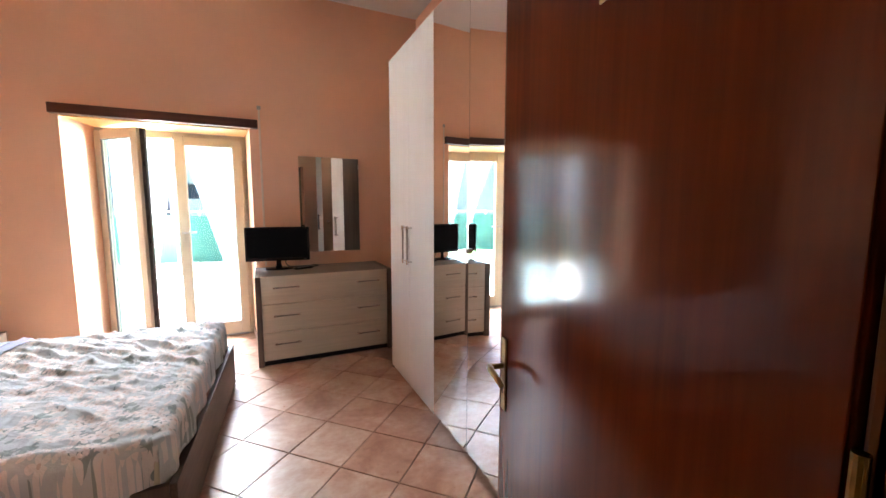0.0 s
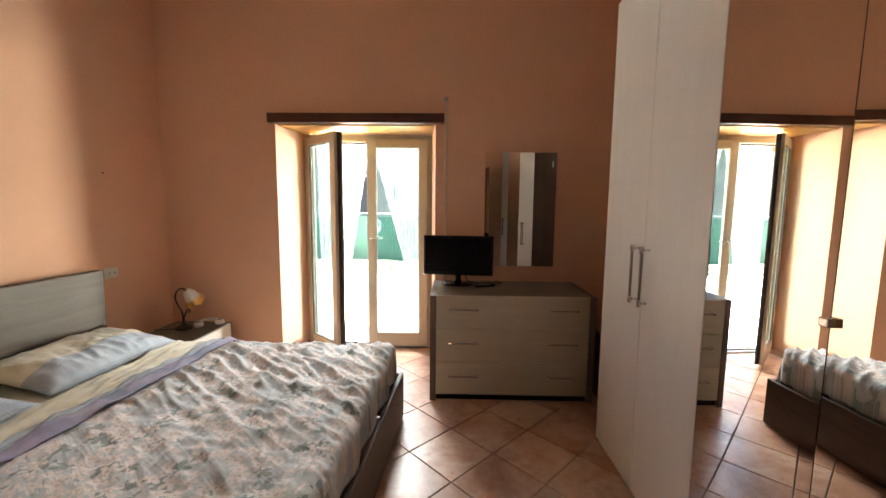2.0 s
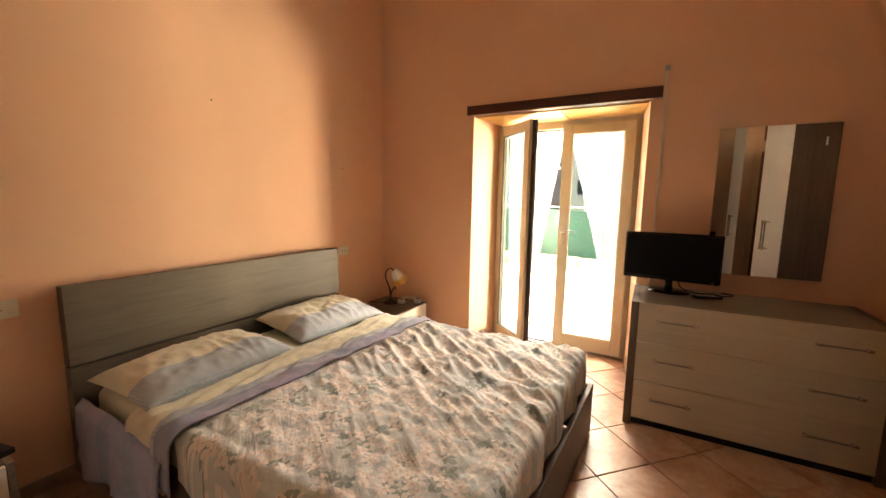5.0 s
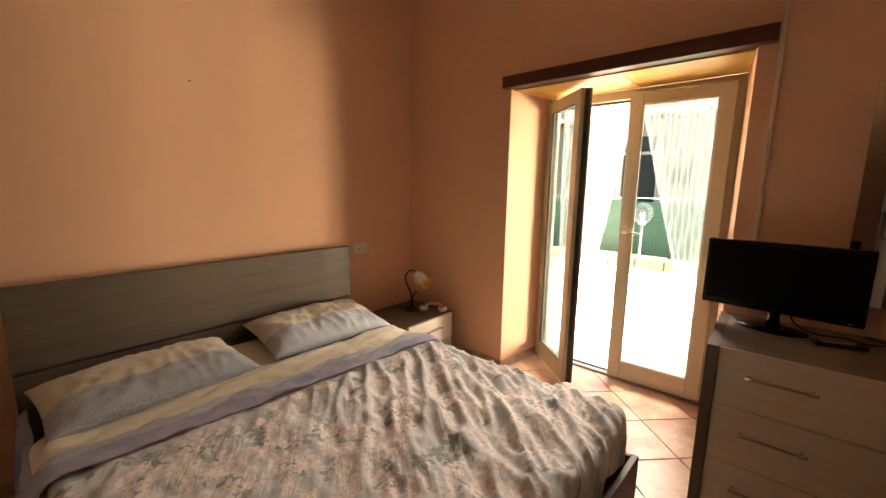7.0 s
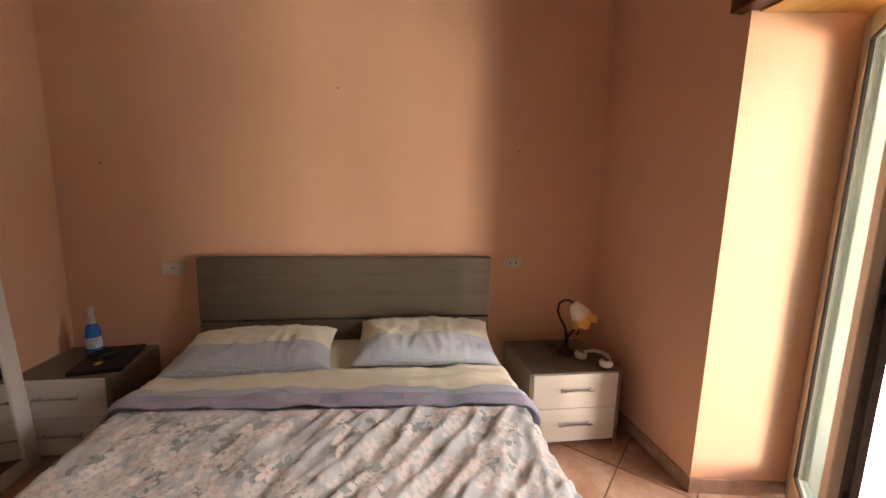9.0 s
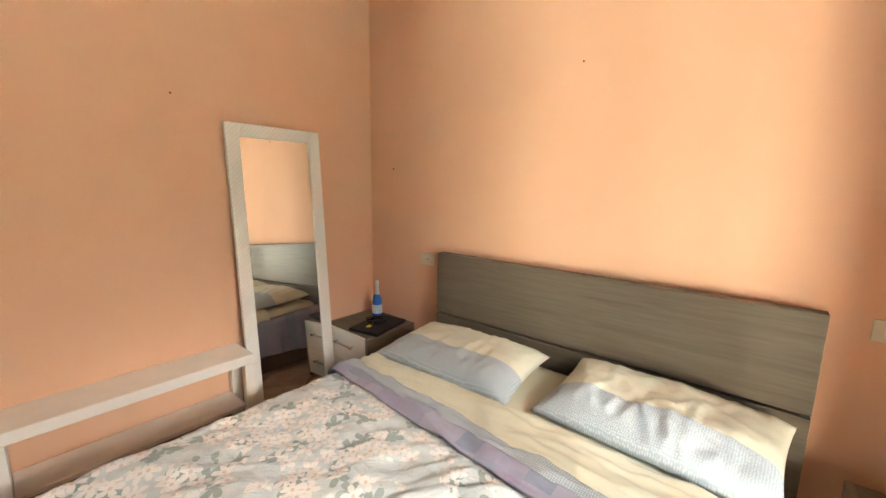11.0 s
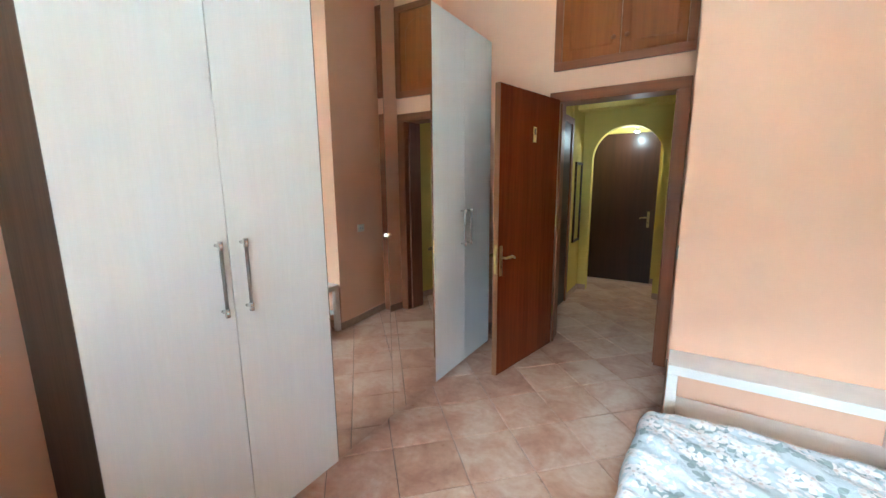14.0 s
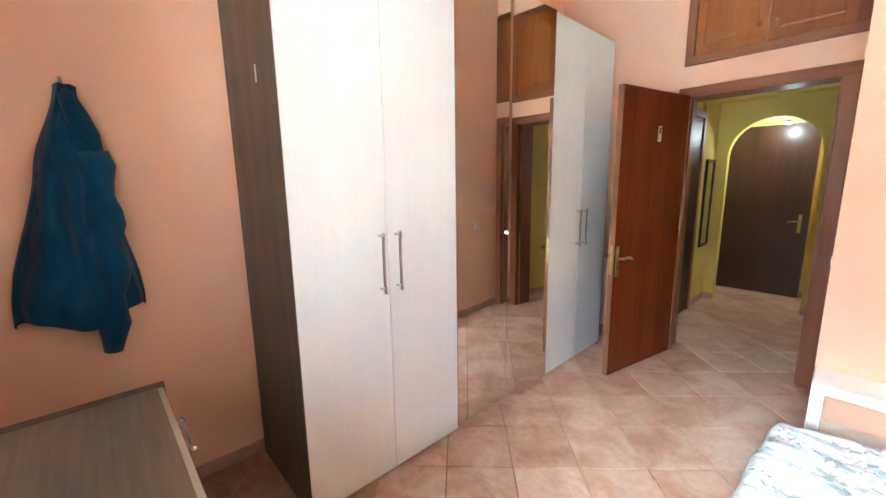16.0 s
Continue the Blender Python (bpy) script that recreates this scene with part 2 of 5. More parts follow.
M_GLOBE, _nt, _b = nodes_of("clear_globe_glass", 0.05)
_tr = nd(_nt, "BsdfTransparent", Color=(0.80, 0.84, 0.84, 1))
_gl = nd(_nt, "BsdfGlossy", Roughness=0.03)
_lw = nd(_nt, "LayerWeight", Blend=0.5)
_mx = _nt.nodes.new("ShaderNodeMixShader")
_nt.links.new(math_of(_nt, "ADD", math_of(_nt, "MULTIPLY", math_of(_nt, "POWER", _lw.outputs["Facing"], 2.5), 0.6), 0.06), _mx.inputs[0])
_nt.links.new(_tr.outputs[0], _mx.inputs[1])
_nt.links.new(_gl.outputs[0], _mx.inputs[2])
_nt.links.new(_mx.outputs[0], _nt.nodes["Material Output"].inputs[0])
M_BULB, _nt, _b = nodes_of("lit_bulb", 0.5)
_b.inputs["Emission Color"].default_value = (0.95, 1.0, 0.97, 1)
_b.inputs["Emission Strength"].default_value = 1.2

# terracotta floor tile: each one a little different
M_TILE, _nt, _b = nodes_of("pink_terracotta_tile", 0.34, spec=0.5)
_v = coords(_nt, world_space=True)
_oi = _nt.nodes.new("ShaderNodeObjectInfo")
_n1 = noise_of(_nt, _v, 4.2, 5, 0.6, 0.8)
_n2 = noise_of(_nt, _v, 26, 4)
_f = math_of(_nt, "ADD", math_of(_nt, "MULTIPLY", _n1, 0.75), math_of(_nt, "MULTIPLY", _n2, 0.25))
_f = math_of(_nt, "ADD", _f, math_of(_nt, "MULTIPLY", math_of(_nt, "SUBTRACT", _oi.outputs["Random"], 0.5), 0.16))
_c = ramp(_nt, _f, [(0.30, (0.36, 0.175, 0.108)), (0.47, (0.50, 0.285, 0.185)), (0.66, (0.63, 0.44, 0.325))])
_nt.links.new(_c, _b.inputs["Base Color"])
_nt.links.new(math_of(_nt, "ADD", math_of(_nt, "MULTIPLY", _n2, 0.25), 0.20), _b.inputs["Roughness"])
bump_of(_nt, _b, math_of(_nt, "ADD", _n2, _n1), 0.12, 0.004)

# floral quilt: clusters of white five-petal flowers and sage leaves on grey blue
M_FLORAL, _nt, _b = nodes_of("floral_quilt_cotton", 0.9, spec=0.15)


def petals(nt, vec, scale, count, size, cut, seed):
    vo = nd(nt, "TexVoronoi", Scale=scale, Randomness=0.85)
    vo.voronoi_dimensions = "2D"
    sh = nd(nt, "Mapping", Location=(seed, seed * 0.7, 0))
    nt.links.new(vec, sh.inputs[0])
    nt.links.new(sh.outputs[0], vo.inputs["Vector"])
    dv = nt.nodes.new("ShaderNodeVectorMath")
    dv.operation = "SUBTRACT"
    nt.links.new(sh.outputs[0], dv.inputs[0])
    nt.links.new(vo.outputs["Position"], dv.inputs[1])
    sp = nt.nodes.new("ShaderNodeSeparateXYZ")
    nt.links.new(dv.outputs[0], sp.inputs[0])
    spc = nt.nodes.new("ShaderNodeSeparateColor")
    nt.links.new(vo.outputs["Color"], spc.inputs[0])
    ang = math_of(nt, "ARCTAN2", sp.outputs[1], sp.outputs[0])
    ang = math_of(nt, "ADD", ang, math_of(nt, "MULTIPLY", spc.outputs[0], 6.28))
    lobe = math_of(nt, "ABSOLUTE", math_of(nt, "COSINE", math_of(nt, "MULTIPLY", ang, count / 2)))
    rad = math_of(nt, "MULTIPLY", math_of(nt, "ADD", math_of(nt, "MULTIPLY", lobe, 0.72), 0.28), size)
    inside = math_of(nt, "LESS_THAN", vo.outputs["Distance"], math_of(nt, "MULTIPLY", rad, 1.0))
    core = math_of(nt, "LESS_THAN", vo.outputs["Distance"], size * 0.16)
    keep = math_of(nt, "GREATER_THAN", spc.outputs[1], cut)
    return math_of(nt, "MULTIPLY", inside, keep), math_of(nt, "MULTIPLY", core, keep)


_v = coords(_nt)
_clus = math_of(_nt, "GREATER_THAN", noise_of(_nt, _v, 6.5, 1), 0.43)
_clus2 = math_of(_nt, "GREATER_THAN", noise_of(_nt, _v, 7.5, 1), 0.44)
_fl, _co = petals(_nt, _v, 18.5, 5, 0.68, 0.10, 3.1)
_lf, _lc = petals(_nt, _v, 14.0, 5, 0.62, 0.60, 9.7)
_weave = noise_of(_nt, _v, 320, 2)
_ground = mix(_nt, noise_of(_nt, _v, 9, 3), (0.58, 0.625, 0.64), (0.66, 0.695, 0.70))
_c = mix(_nt, math_of(_nt, "MULTIPLY", _lf, _clus2), _ground, (0.345, 0.40, 0.39))
_c = mix(_nt, math_of(_nt, "MULTIPLY", _fl, _clus), _c, (0.83, 0.785, 0.76))
_c = mix(_nt, math_of(_nt, "MULTIPLY", _co, _clus), _c, (0.70, 0.58, 0.52))
_nt.links.new(_c, _b.inputs["Base Color"])
_h = math_of(_nt, "ADD", _weave, math_of(_nt, "MULTIPLY", noise_of(_nt, _v, 22, 3), 3.0))
_cr = nd(_nt, "Mapping", Rotation=(0, 0, radians(-36.9)), Scale=(0.42, 0.045, 1.0))
_cr.vector_type = "TEXTURE"
_nt.links.new(_v, _cr.inputs[0])
_cn = noise_of(_nt, _cr.outputs[0], 1.0, 5, 0.6, 0.6)
_h = math_of(_nt, "ADD", _h, math_of(_nt, "MULTIPLY", _cn, 3.2))
bump_of(_nt, _b, _h, 0.5, 0.007)
_b.inputs["Sheen Weight"].default_value = 0.15


def dotted(name, base, dot, scale):
    m, nt, b = nodes_of(name, 0.9, spec=0.2)
    v = coords(nt)
    vo = nd(nt, "TexVoronoi", Scale=scale, Randomness=0.12)
    vo.voronoi_dimensions = "2D"
    nt.links.new(v, vo.inputs["Vector"])
    f = math_of(nt, "LESS_THAN", vo.outputs["Distance"], 0.33)
    nt.links.new(mix(nt, f, base, dot), b.inputs["Base Color"])
    bump_of(nt, b, noise_of(nt, v, 18, 3), 0.3, 0.01)
    return m


M_DOTS = dotted("grey_blue_polka_dot_cotton", (0.37, 0.425, 0.48), (0.56, 0.60, 0.615), 130)


def pillow_cloth():
    """Cream pillow case whose front band is grey blue with small dots."""
    m, nt, b = nodes_of("cream_pillow_case_with_dotted_band", 0.9, spec=0.2)
    v = coords(nt)
    sp = nt.nodes.new("ShaderNodeSeparateXYZ")
    nt.links.new(v, sp.inputs[0])
    vo = nd(nt, "TexVoronoi", Scale=130.0, Randomness=0.4)
    vo.voronoi_dimensions = "2D"
    nt.links.new(v, vo.inputs["Vector"])
    f = math_of(nt, "LESS_THAN", vo.outputs["Distance"], 0.33)
    dots = mix(nt, f, (0.39, 0.455, 0.52), (0.57, 0.615, 0.645))
    band = math_of(nt, "GREATER_THAN", sp.outputs[0], 0.050)
    cream = mix(nt, noise_of(nt, v, 7, 3), (0.68, 0.655, 0.53), (0.75, 0.73, 0.61))
    nt.links.new(mix(nt, band, cream, dots), b.inputs["Base Color"])
    bump_of(nt, b, noise_of(nt, v, 16, 3), 0.35, 0.012)
    return m


M_PILLOW = pillow_cloth()


def patchwork(name, tones, size):
    """Cotton printed in small squares of a few tones."""
    m, nt, b = nodes_of(name, 0.9, spec=0.2)
    v = coords(nt)
    sn = nt.nodes.new("ShaderNodeVectorMath")
    sn.operation = "SNAP"
    sn.inputs[1].default_value = size
    nt.links.new(v, sn.inputs[0])
    wn2 = nt.nodes.new("ShaderNodeTexWhiteNoise")
    nt.links.new(sn.outputs[0], wn2.inputs["Vector"])
    pick = math_of(nt, "ADD", math_of(nt, "MULTIPLY", wn2.outputs["Value"], 0.7), math_of(nt, "MULTIPLY", noise_of(nt, v, 40, 3), 0.3))
    nt.links.new(ramp(nt, pick, [(0.15 + 0.7 * k / (len(tones) - 1), c) for k, c in enumerate(tones)]), b.inputs["Base Color"])
    bump_of(nt, b, noise_of(nt, v, 20, 3), 0.35, 0.008)
    return m


M_LAV = patchwork("lavender_patchwork_cotton", [(0.28, 0.32, 0.42), (0.35, 0.375, 0.48), (0.385, 0.355, 0.48), (0.43, 0.42, 0.52)], (0.075, 0.085, 10.0))

# ---- mesh helpers ----


def finish(bm, smooth=False):
    me = bpy.data.meshes.new("mesh")
    bmesh.ops.recalc_face_normals(bm, faces=bm.faces)
    bm.to_mesh(me)
    bm.free()
    if smooth:
        me.polygons.foreach_set("use_smooth", [True] * len(me.polygons))
    return me


def part(name, bm, material, parent=None, label="", smooth=False):
    ob = new(name, finish(bm, smooth))
    ob.data.materials.append(material)
    if parent:
        ob.parent = parent
    if label:
        ob["label"] = label
    return ob


def thing(name, m, label, category, group=""):
    ob = new(name)
    ob.matrix_basis = m
    ob.empty_display_size = 0.1
    return tagged(ob, label, category, group)


def structure(name, bm, material, label, smooth=False):
    return tagged(part(name, bm, material, None, "", smooth), label, name.split("_")[0], kind="structure")


def box(bm, x0, x1, y0, y1, z0, z1, bevel=0.0, segs=2):
    t = bmesh.new()
    bmesh.ops.create_cube(t, size=1)
    for v in t.verts:
        v.co = Vector(((x0 + x1) / 2 + v.co.x * (x1 - x0), (y0 + y1) / 2 + v.co.y * (y1 - y0), (z0 + z1) / 2 + v.co.z * (z1 - z0)))
    if bevel:
        bmesh.ops.bevel(t, geom=t.edges[:], offset=bevel, segments=segs, profile=0.5, affect="EDGES")
    join(bm, t)
    return bm


def join(bm, t):
    me = bpy.data.meshes.new("tmp")
    t.to_mesh(me)
    t.free()
    bm.from_mesh(me)
    bpy.data.meshes.remove(me)


def a_box(*a, **k):
    return box(bmesh.new(), *a, **k)


def prism(bm, pts, z0, z1):
    lo = [bm.verts.new((x, y, z0)) for x, y in pts]
    hi = [bm.verts.new((x, y, z1)) for x, y in pts]
    bm.faces.new(lo[::-1])
    bm.faces.new(hi)
    for i in range(len(pts)):
        j = (i + 1) % len(pts)
        bm.faces.new((lo[i], lo[j], hi[j], hi[i]))
    return bm


def tube(bm, pts, radii, segs=12, cap=True):
    pts = [Vector(p) for p in pts]
    if isinstance(radii, (int, float)):
        radii = [radii] * len(pts)
    rings = []
    side = None
    for i, p in enumerate(pts):
        d = (pts[min(i + 1, len(pts) - 1)] - pts[max(i - 1, 0)]).normalized()
        if side is None:
            side = d.orthogonal().normalized()
        side = (side - d * side.dot(d)).normalized()
        up = d.cross(side)
        rings.append([bm.verts.new(p + radii[i] * (math.cos(a) * side + math.sin(a) * up)) for a in (2 * math.pi * k / segs for k in range(segs))])
    for a, c in zip(rings, rings[1:]):
        for k in range(segs):
            bm.faces.new((a[k], a[(k + 1) % segs], c[(k + 1) % segs], c[k]))
    if cap:
        bm.faces.new(rings[0][::-1])
        bm.faces.new(rings[-1])
    return bm


def lathe(bm, profile, segs=24, centre=(0, 0, 0), wave=None):
    c = Vector(centre)
    rings = []
    for k, (r, z) in enumerate(profile):
        ring = []
        for i in range(segs):
            a = 2 * math.pi * i / segs
            rr, zz = (r, z) if wave is None else wave(a, r, z)
            ring.append(bm.verts.new(c + Vector((rr * math.cos(a), rr * math.sin(a), zz))))
        rings.append(ring)
    for a, b in zip(rings, rings[1:]):
        for i in range(segs):
            bm.faces.new((a[i], a[(i + 1) % segs], b[(i + 1) % segs], b[i]))
    if profile[0][0] > 1e-5:
        bm.faces.new(rings[0][::-1])
    if profile[-1][0] > 1e-5 and wave is None:
        bm.faces.new(rings[-1])
    bmesh.ops.remove_doubles(bm, verts=bm.verts, dist=1e-5)
    return bm


def grid_mesh(nu, nv, fn):
    bm = bmesh.new()
    rows = [[bm.verts.new(fn(i / nu, j / nv)) for j in range(nv + 1)] for i in range(nu + 1)]
    for i in range(nu):
        for j in range(nv):
            bm.faces.new((rows[i][j], rows[i + 1][j], rows[i + 1][j + 1], rows[i][j + 1]))
    return bm


def smoothstep(a, b, x):
    t = max(0.0, min(1.0, (x - a) / (b - a)))
    return t * t * (3 - 2 * t)


def fbm(x, y, z=0.0):
    return noise.fractal(Vector((x, y, z)), 1.0, 2.0, 4)


# ---- plan ----
W, E, N = -2.175, 1.86, 4.49        # west, east and window walls
S_BED, S_DOOR, JOG = 1.235, 0.458, -0.185  # wall beside the bed, door wall, the corner between them
CEIL = 3.41
WIN_Y, WIN_L, WIN_R, HEAD = 4.95, -1.105, 0.122, 2.122

# ---- structure ----
b = bmesh.new()
box(b, -2.6, 2.3, -2.7, 5.05, -0.25, -0.012)
structure("floor", b, M_GROUT, "terracotta tile floor laid diagonally with brown grout")

b = bmesh.new()
prism(b, [(-2.55, N), (-1.187, N), (WIN_L, WIN_Y), (WIN_L, 5.06), (-2.55, 5.06)], -0.1, CEIL)
prism(b, [(0.174, N), (2.25, N), (2.25, 5.06), (WIN_R, 5.06), (WIN_R, WIN_Y)], -0.1, CEIL)
prism(b, [(-1.187, N), (0.174, N), (WIN_R, WIN_Y), (WIN_R, 5.06), (WIN_L, 5.06), (WIN_L, WIN_Y)], HEAD, CEIL)
structure("wall_north", b, M_WALL, "peach plaster wall with a deep splayed balcony door recess")
structure("wall_west", a_box(-2.55, W, 0.9, N, -0.1, CEIL), M_WALL, "peach plaster wall behind the bed headboard")
structure("wall_east", a_box(E, 2.25, 0.2, N, -0.1, CEIL), M_WALL, "peach plaster wall behind the wardrobe")
b = bmesh.new()
box(b, -2.55, JOG, 0.9, S_BED, -0.1, CEIL)
box(b, -0.50, JOG, 0.29, 0.9, -0.1, CEIL)
structure("wall_south", b, M_WALL, "peach plaster wall with a deep corner beside the door")
b = bmesh.new()
DX0, DX1, DH = -0.088, 0.735, 2.065
box(b, JOG, DX0 - 0.03, 0.29, S_DOOR, -0.1, CEIL)
box(b, DX1 + 0.03, E, 0.29, S_DOOR, -0.1, CEIL)
box(b, DX0 - 0.03, DX1 + 0.03, 0.29, S_DOOR, DH + 0.03, CEIL)
structure("wall_door", b, M_WALL, "peach plaster wall round the bedroom doorway")
structure("ceiling", a_box(-2.55, 2.25, 0.2, 5.06, CEIL, CEIL + 0.2), M_CEIL, "white painted bedroom ceiling")

# hallway beyond the door
HE, HW, ARCH_Y, FAR_Y = 0.955, -0.30, -1.46, -2.24
b = bmesh.new()
box(b, HE + 0.03, 2.25, -2.6, 0.29, -0.1, 2.6)
box(b, HE, HE + 0.03, ARCH_Y, -0.895, -0.1, 2.6)
structure("wall_hall_east", b, M_YELLOW, "yellow plaster hallway wall")
structure("wall_hall_west", a_box(-0.55, HW, -2.6, 0.29, -0.1, 2.6), M_YELLOW, "yellow plaster hallway wall")
structure("wall_hall_end", a_box(-0.55, 1.2, FAR_Y - 0.2, FAR_Y, -0.1, 2.6), M_YELLOW, "yellow plaster wall at the end of the hallway")
b = bmesh.new()
AX0, AX1, AR, AZ = 0.06, 0.845, 0.3925, 1.695
pts = [(AX0 + AR + AR * math.cos(math.pi * (1 - k / 20)), AZ + AR * math.sin(math.pi * k / 20)) for k in range(21)]
outline = [(HW, -0.1)] + [(AX0, -0.1)] + pts + [(AX1, -0.1), (HE + 0.03, -0.1), (HE + 0.03, 2.36), (HW, 2.36)]
lo = [b.verts.new((x, ARCH_Y, z)) for x, z in outline]
hi = [b.verts.new((x, ARCH_Y - 0.11, z)) for x, z in outline]
b.faces.new(lo)
b.faces.new(hi[::-1])
for i in range(len(lo)):
    j = (i + 1) % len(lo)
    b.faces.new((lo[i], hi[i], hi[j], lo[j]))
structure("wall_hall_arch", b, M_YELLOW, "yellow plaster wall with a round arch across the hallway")
b = bmesh.new()
box(b, HW, HE + 0.03, -2.45, ARCH_Y - 0.11, 2.15, 2.6)
box(b, HW, HE + 0.03, ARCH_Y - 0.11, 0.29, 2.36, 2.6)
structure("ceiling_hall", b, M_CEIL, "white hallway ceiling, lower beyond the arch")
structure("trim_hall_beam", a_box(HW, HE + 0.03, -1.25, -1.08, 2.25, 2.36), M_YELLOW, "yellow plaster beam under the hallway ceiling")


def skirting(name, runs):
    b = bmesh.new()
    for x0, x1, y0, y1 in runs:
        box(b, x0, x1, y0, y1, 0, 0.072, 0.003)
    structure(name, b, M_SKIRT, "brown pink tile skirting along the wall foot")


T = 0.011
skirting("baseboard_room", [(W, W + T, S_BED, N), (W, -1.187, N - T, N), (0.174, E, N - T, N), (E - T, E, S_DOOR, N),
                            (W, JOG, S_BED, S_BED + T), (JOG, JOG + T, S_DOOR, S_BED + T), (0.80, E, S_DOOR, S_DOOR + T)])
b = bmesh.new()
prism(b, [(-1.187, N - T), (-1.187 + T, N - T), (WIN_L + T, WIN_Y), (WIN_L, WIN_Y)], 0, 0.072)
prism(b, [(0.174 - T, N - T), (0.174, N - T), (WIN_R, WIN_Y), (WIN_R - T, WIN_Y)], 0, 0.072)
structure("baseboard_recess", b, M_SKIRT, "brown pink tile skirting in the door recess")
skirting("baseboard_hall", [(HE - T, HE, ARCH_Y, -0.895), (HW, HW + T, -2.2, 0.29), (AX1 - 0.0, HE, ARCH_Y, ARCH_Y + T),
                            (HW, AX0, ARCH_Y, ARCH_Y + T), (HW, 0.15, FAR_Y, FAR_Y + T)])

# lintel and wooden soffit of the balcony door
b = a_box(-1.232, 0.246, N - 0.055, N + 0.03, 2.108, 2.186, 0.004)
structure("trim_lintel", b, M_BEAM, "dark brown stained wooden lintel over the balcony door")
for x0, x1 in ((-1.18, -0.46), (-0.455, 0.165)):
    b = bmesh.new()
    prism(b, [(x0, N + 0.03), (x1, N + 0.03), (min(x1, WIN_R - 0.001), WIN_Y), (max(x0, WIN_L + 0.001), WIN_Y)], 2.10, 2.12)
    structure("trim_soffit_board", b, M_SOFFIT, "varnished pine board lining the recess head")


def door_casing(name, label, x0, x1, h, y, w, mat, matx, depth=0.02, sign=1):
    """Flat boards round an opening on the wall face y."""
    e = thing(name, pose(0, 0, 0), label, "door casing")
    e["kind"] = "structure"
    ya, yb = sorted((y, y + sign * depth))
    part("casing_side", a_box(x0 - w, x0, ya, yb, 0, h, 0.004), mat, e)
    part("casing_side", a_box(x1, x1 + w, ya, yb, 0, h, 0.004), mat, e)
    part("casing_head", a_box(x0 - w, x1 + w, ya, yb, h, h + w, 0.004), matx, e)
    return e


e = door_casing("trim_door_casing", "brown stained wooden casing round the bedroom doorway", DX0, DX1, DH, S_DOOR, 0.08, M_CASE, M_CASEX)
part("door_lining", a_box(DX0 - 0.03, DX0, 0.27, S_DOOR + 0.012, 0, DH, 0.002), M_CASE, e)
part("door_lining", a_box(DX1, DX1 + 0.03, 0.27, S_DOOR + 0.012, 0, DH, 0.002), M_CASE, e)
part("door_lining", a_box(DX0 - 0.03, DX1 + 0.03, 0.27, S_DOOR + 0.012, DH, DH + 0.03, 0.002), M_CASEX, e)
part("door_stop", a_box(DX0, DX0 + 0.014, 0.40, 0.43, 0, DH, 0.002), M_CASE, e)
part("door_stop", a_box(DX1 - 0.014, DX1, 0.40, 0.43, 0, DH, 0.002), M_CASE, e)

# ---- doors and windows ----


def lever_handle(parent, x, z, y, side, mat, plate_h=0.22, reach=-1):
    """Long plate with keyhole and a lever; side is +1 or -1 along y, reach the way the lever points along x."""
    p = part("handle_plate", a_box(x - 0.016, x + 0.016, min(y, y + side * 0.006), max(y, y + side * 0.006), z - plate_h * 0.62, z + plate_h * 0.38, 0.003), mat, parent)
    b = bmesh.new()
    tube(b, [(x, y, z), (x, y + side * 0.05, z)], 0.009)
    tube(b, [(x, y + side * 0.048, z), (x + reach * 0.03, y + side * 0.055, z + 0.003), (x + reach * 0.075, y + side * 0.056, z + 0.002), (x + reach * 0.105, y + side * 0.052, z - 0.012)], [0.010, 0.010, 0.009, 0.007])
    part("lever", b, mat, p, "", True)
    part("keyhole", a_box(x - 0.003, x + 0.003, min(y, y + side * 0.0075), max(y, y + side * 0.0075), z - 0.085, z - 0.062), M_MATTBLACK, p)


HINGE, DOOR_TURN = (0.728, 0.484), 78.4
door = thing("door_1", pose(HINGE[0], HINGE[1], 0.008, 0, 0, DOOR_TURN), "mahogany veneer bedroom door standing open, with a brass lever handle", "door")
door["kind"] = "structure"
part("door_leaf", a_box(0.0, 0.824, -0.040, -0.004, 0, 2.075, 0.002), M_DOOR, door)
part("door_face", a_box(0.003, 0.821, -0.004, 0, 0.003, 2.072, 0.001), M_DOOR, door)
part("edge_lipping", a_box(0.8245, 0.828, -0.0405, 0.0005, 0, 2.075, 0.001), M_EDGE, door, "light brown worn edge strip")
part("lock_face", a_box(0.828, 0.8295, -0.030, -0.010, 0.78, 0.99, 0.0005), M_BRASS, door, "brass lock plate")
lever_handle(door, 0.792, 0.90, 0.0, 1, M_BRASS)
lever_handle(door, 0.792, 0.90, -0.040, -1, M_BRASS)
b = a_box(0.359, 0.399, 0.0, 0.004, 1.72, 1.83, 0.001)
st = part("sticker", b, plain("gold_sticker", (0.55, 0.42, 0.14), 0.45, 0.2, vary=0.35, scale=60), door, "small gold coloured sticker on the door")
part("sticker_mark", a_box(0.366, 0.392, 0.004, 0.0052, 1.775, 1.82), plain("dark_sticker_mark", (0.10, 0.07, 0.03), 0.5), st)
for z in (0.25, 1.05, 1.82):
    b = bmesh.new()
    tube(b, [(-0.008, -0.002, z), (-0.008, -0.002, z + 0.10)], 0.007)
    part("hinge", b, M_BRASS, door)

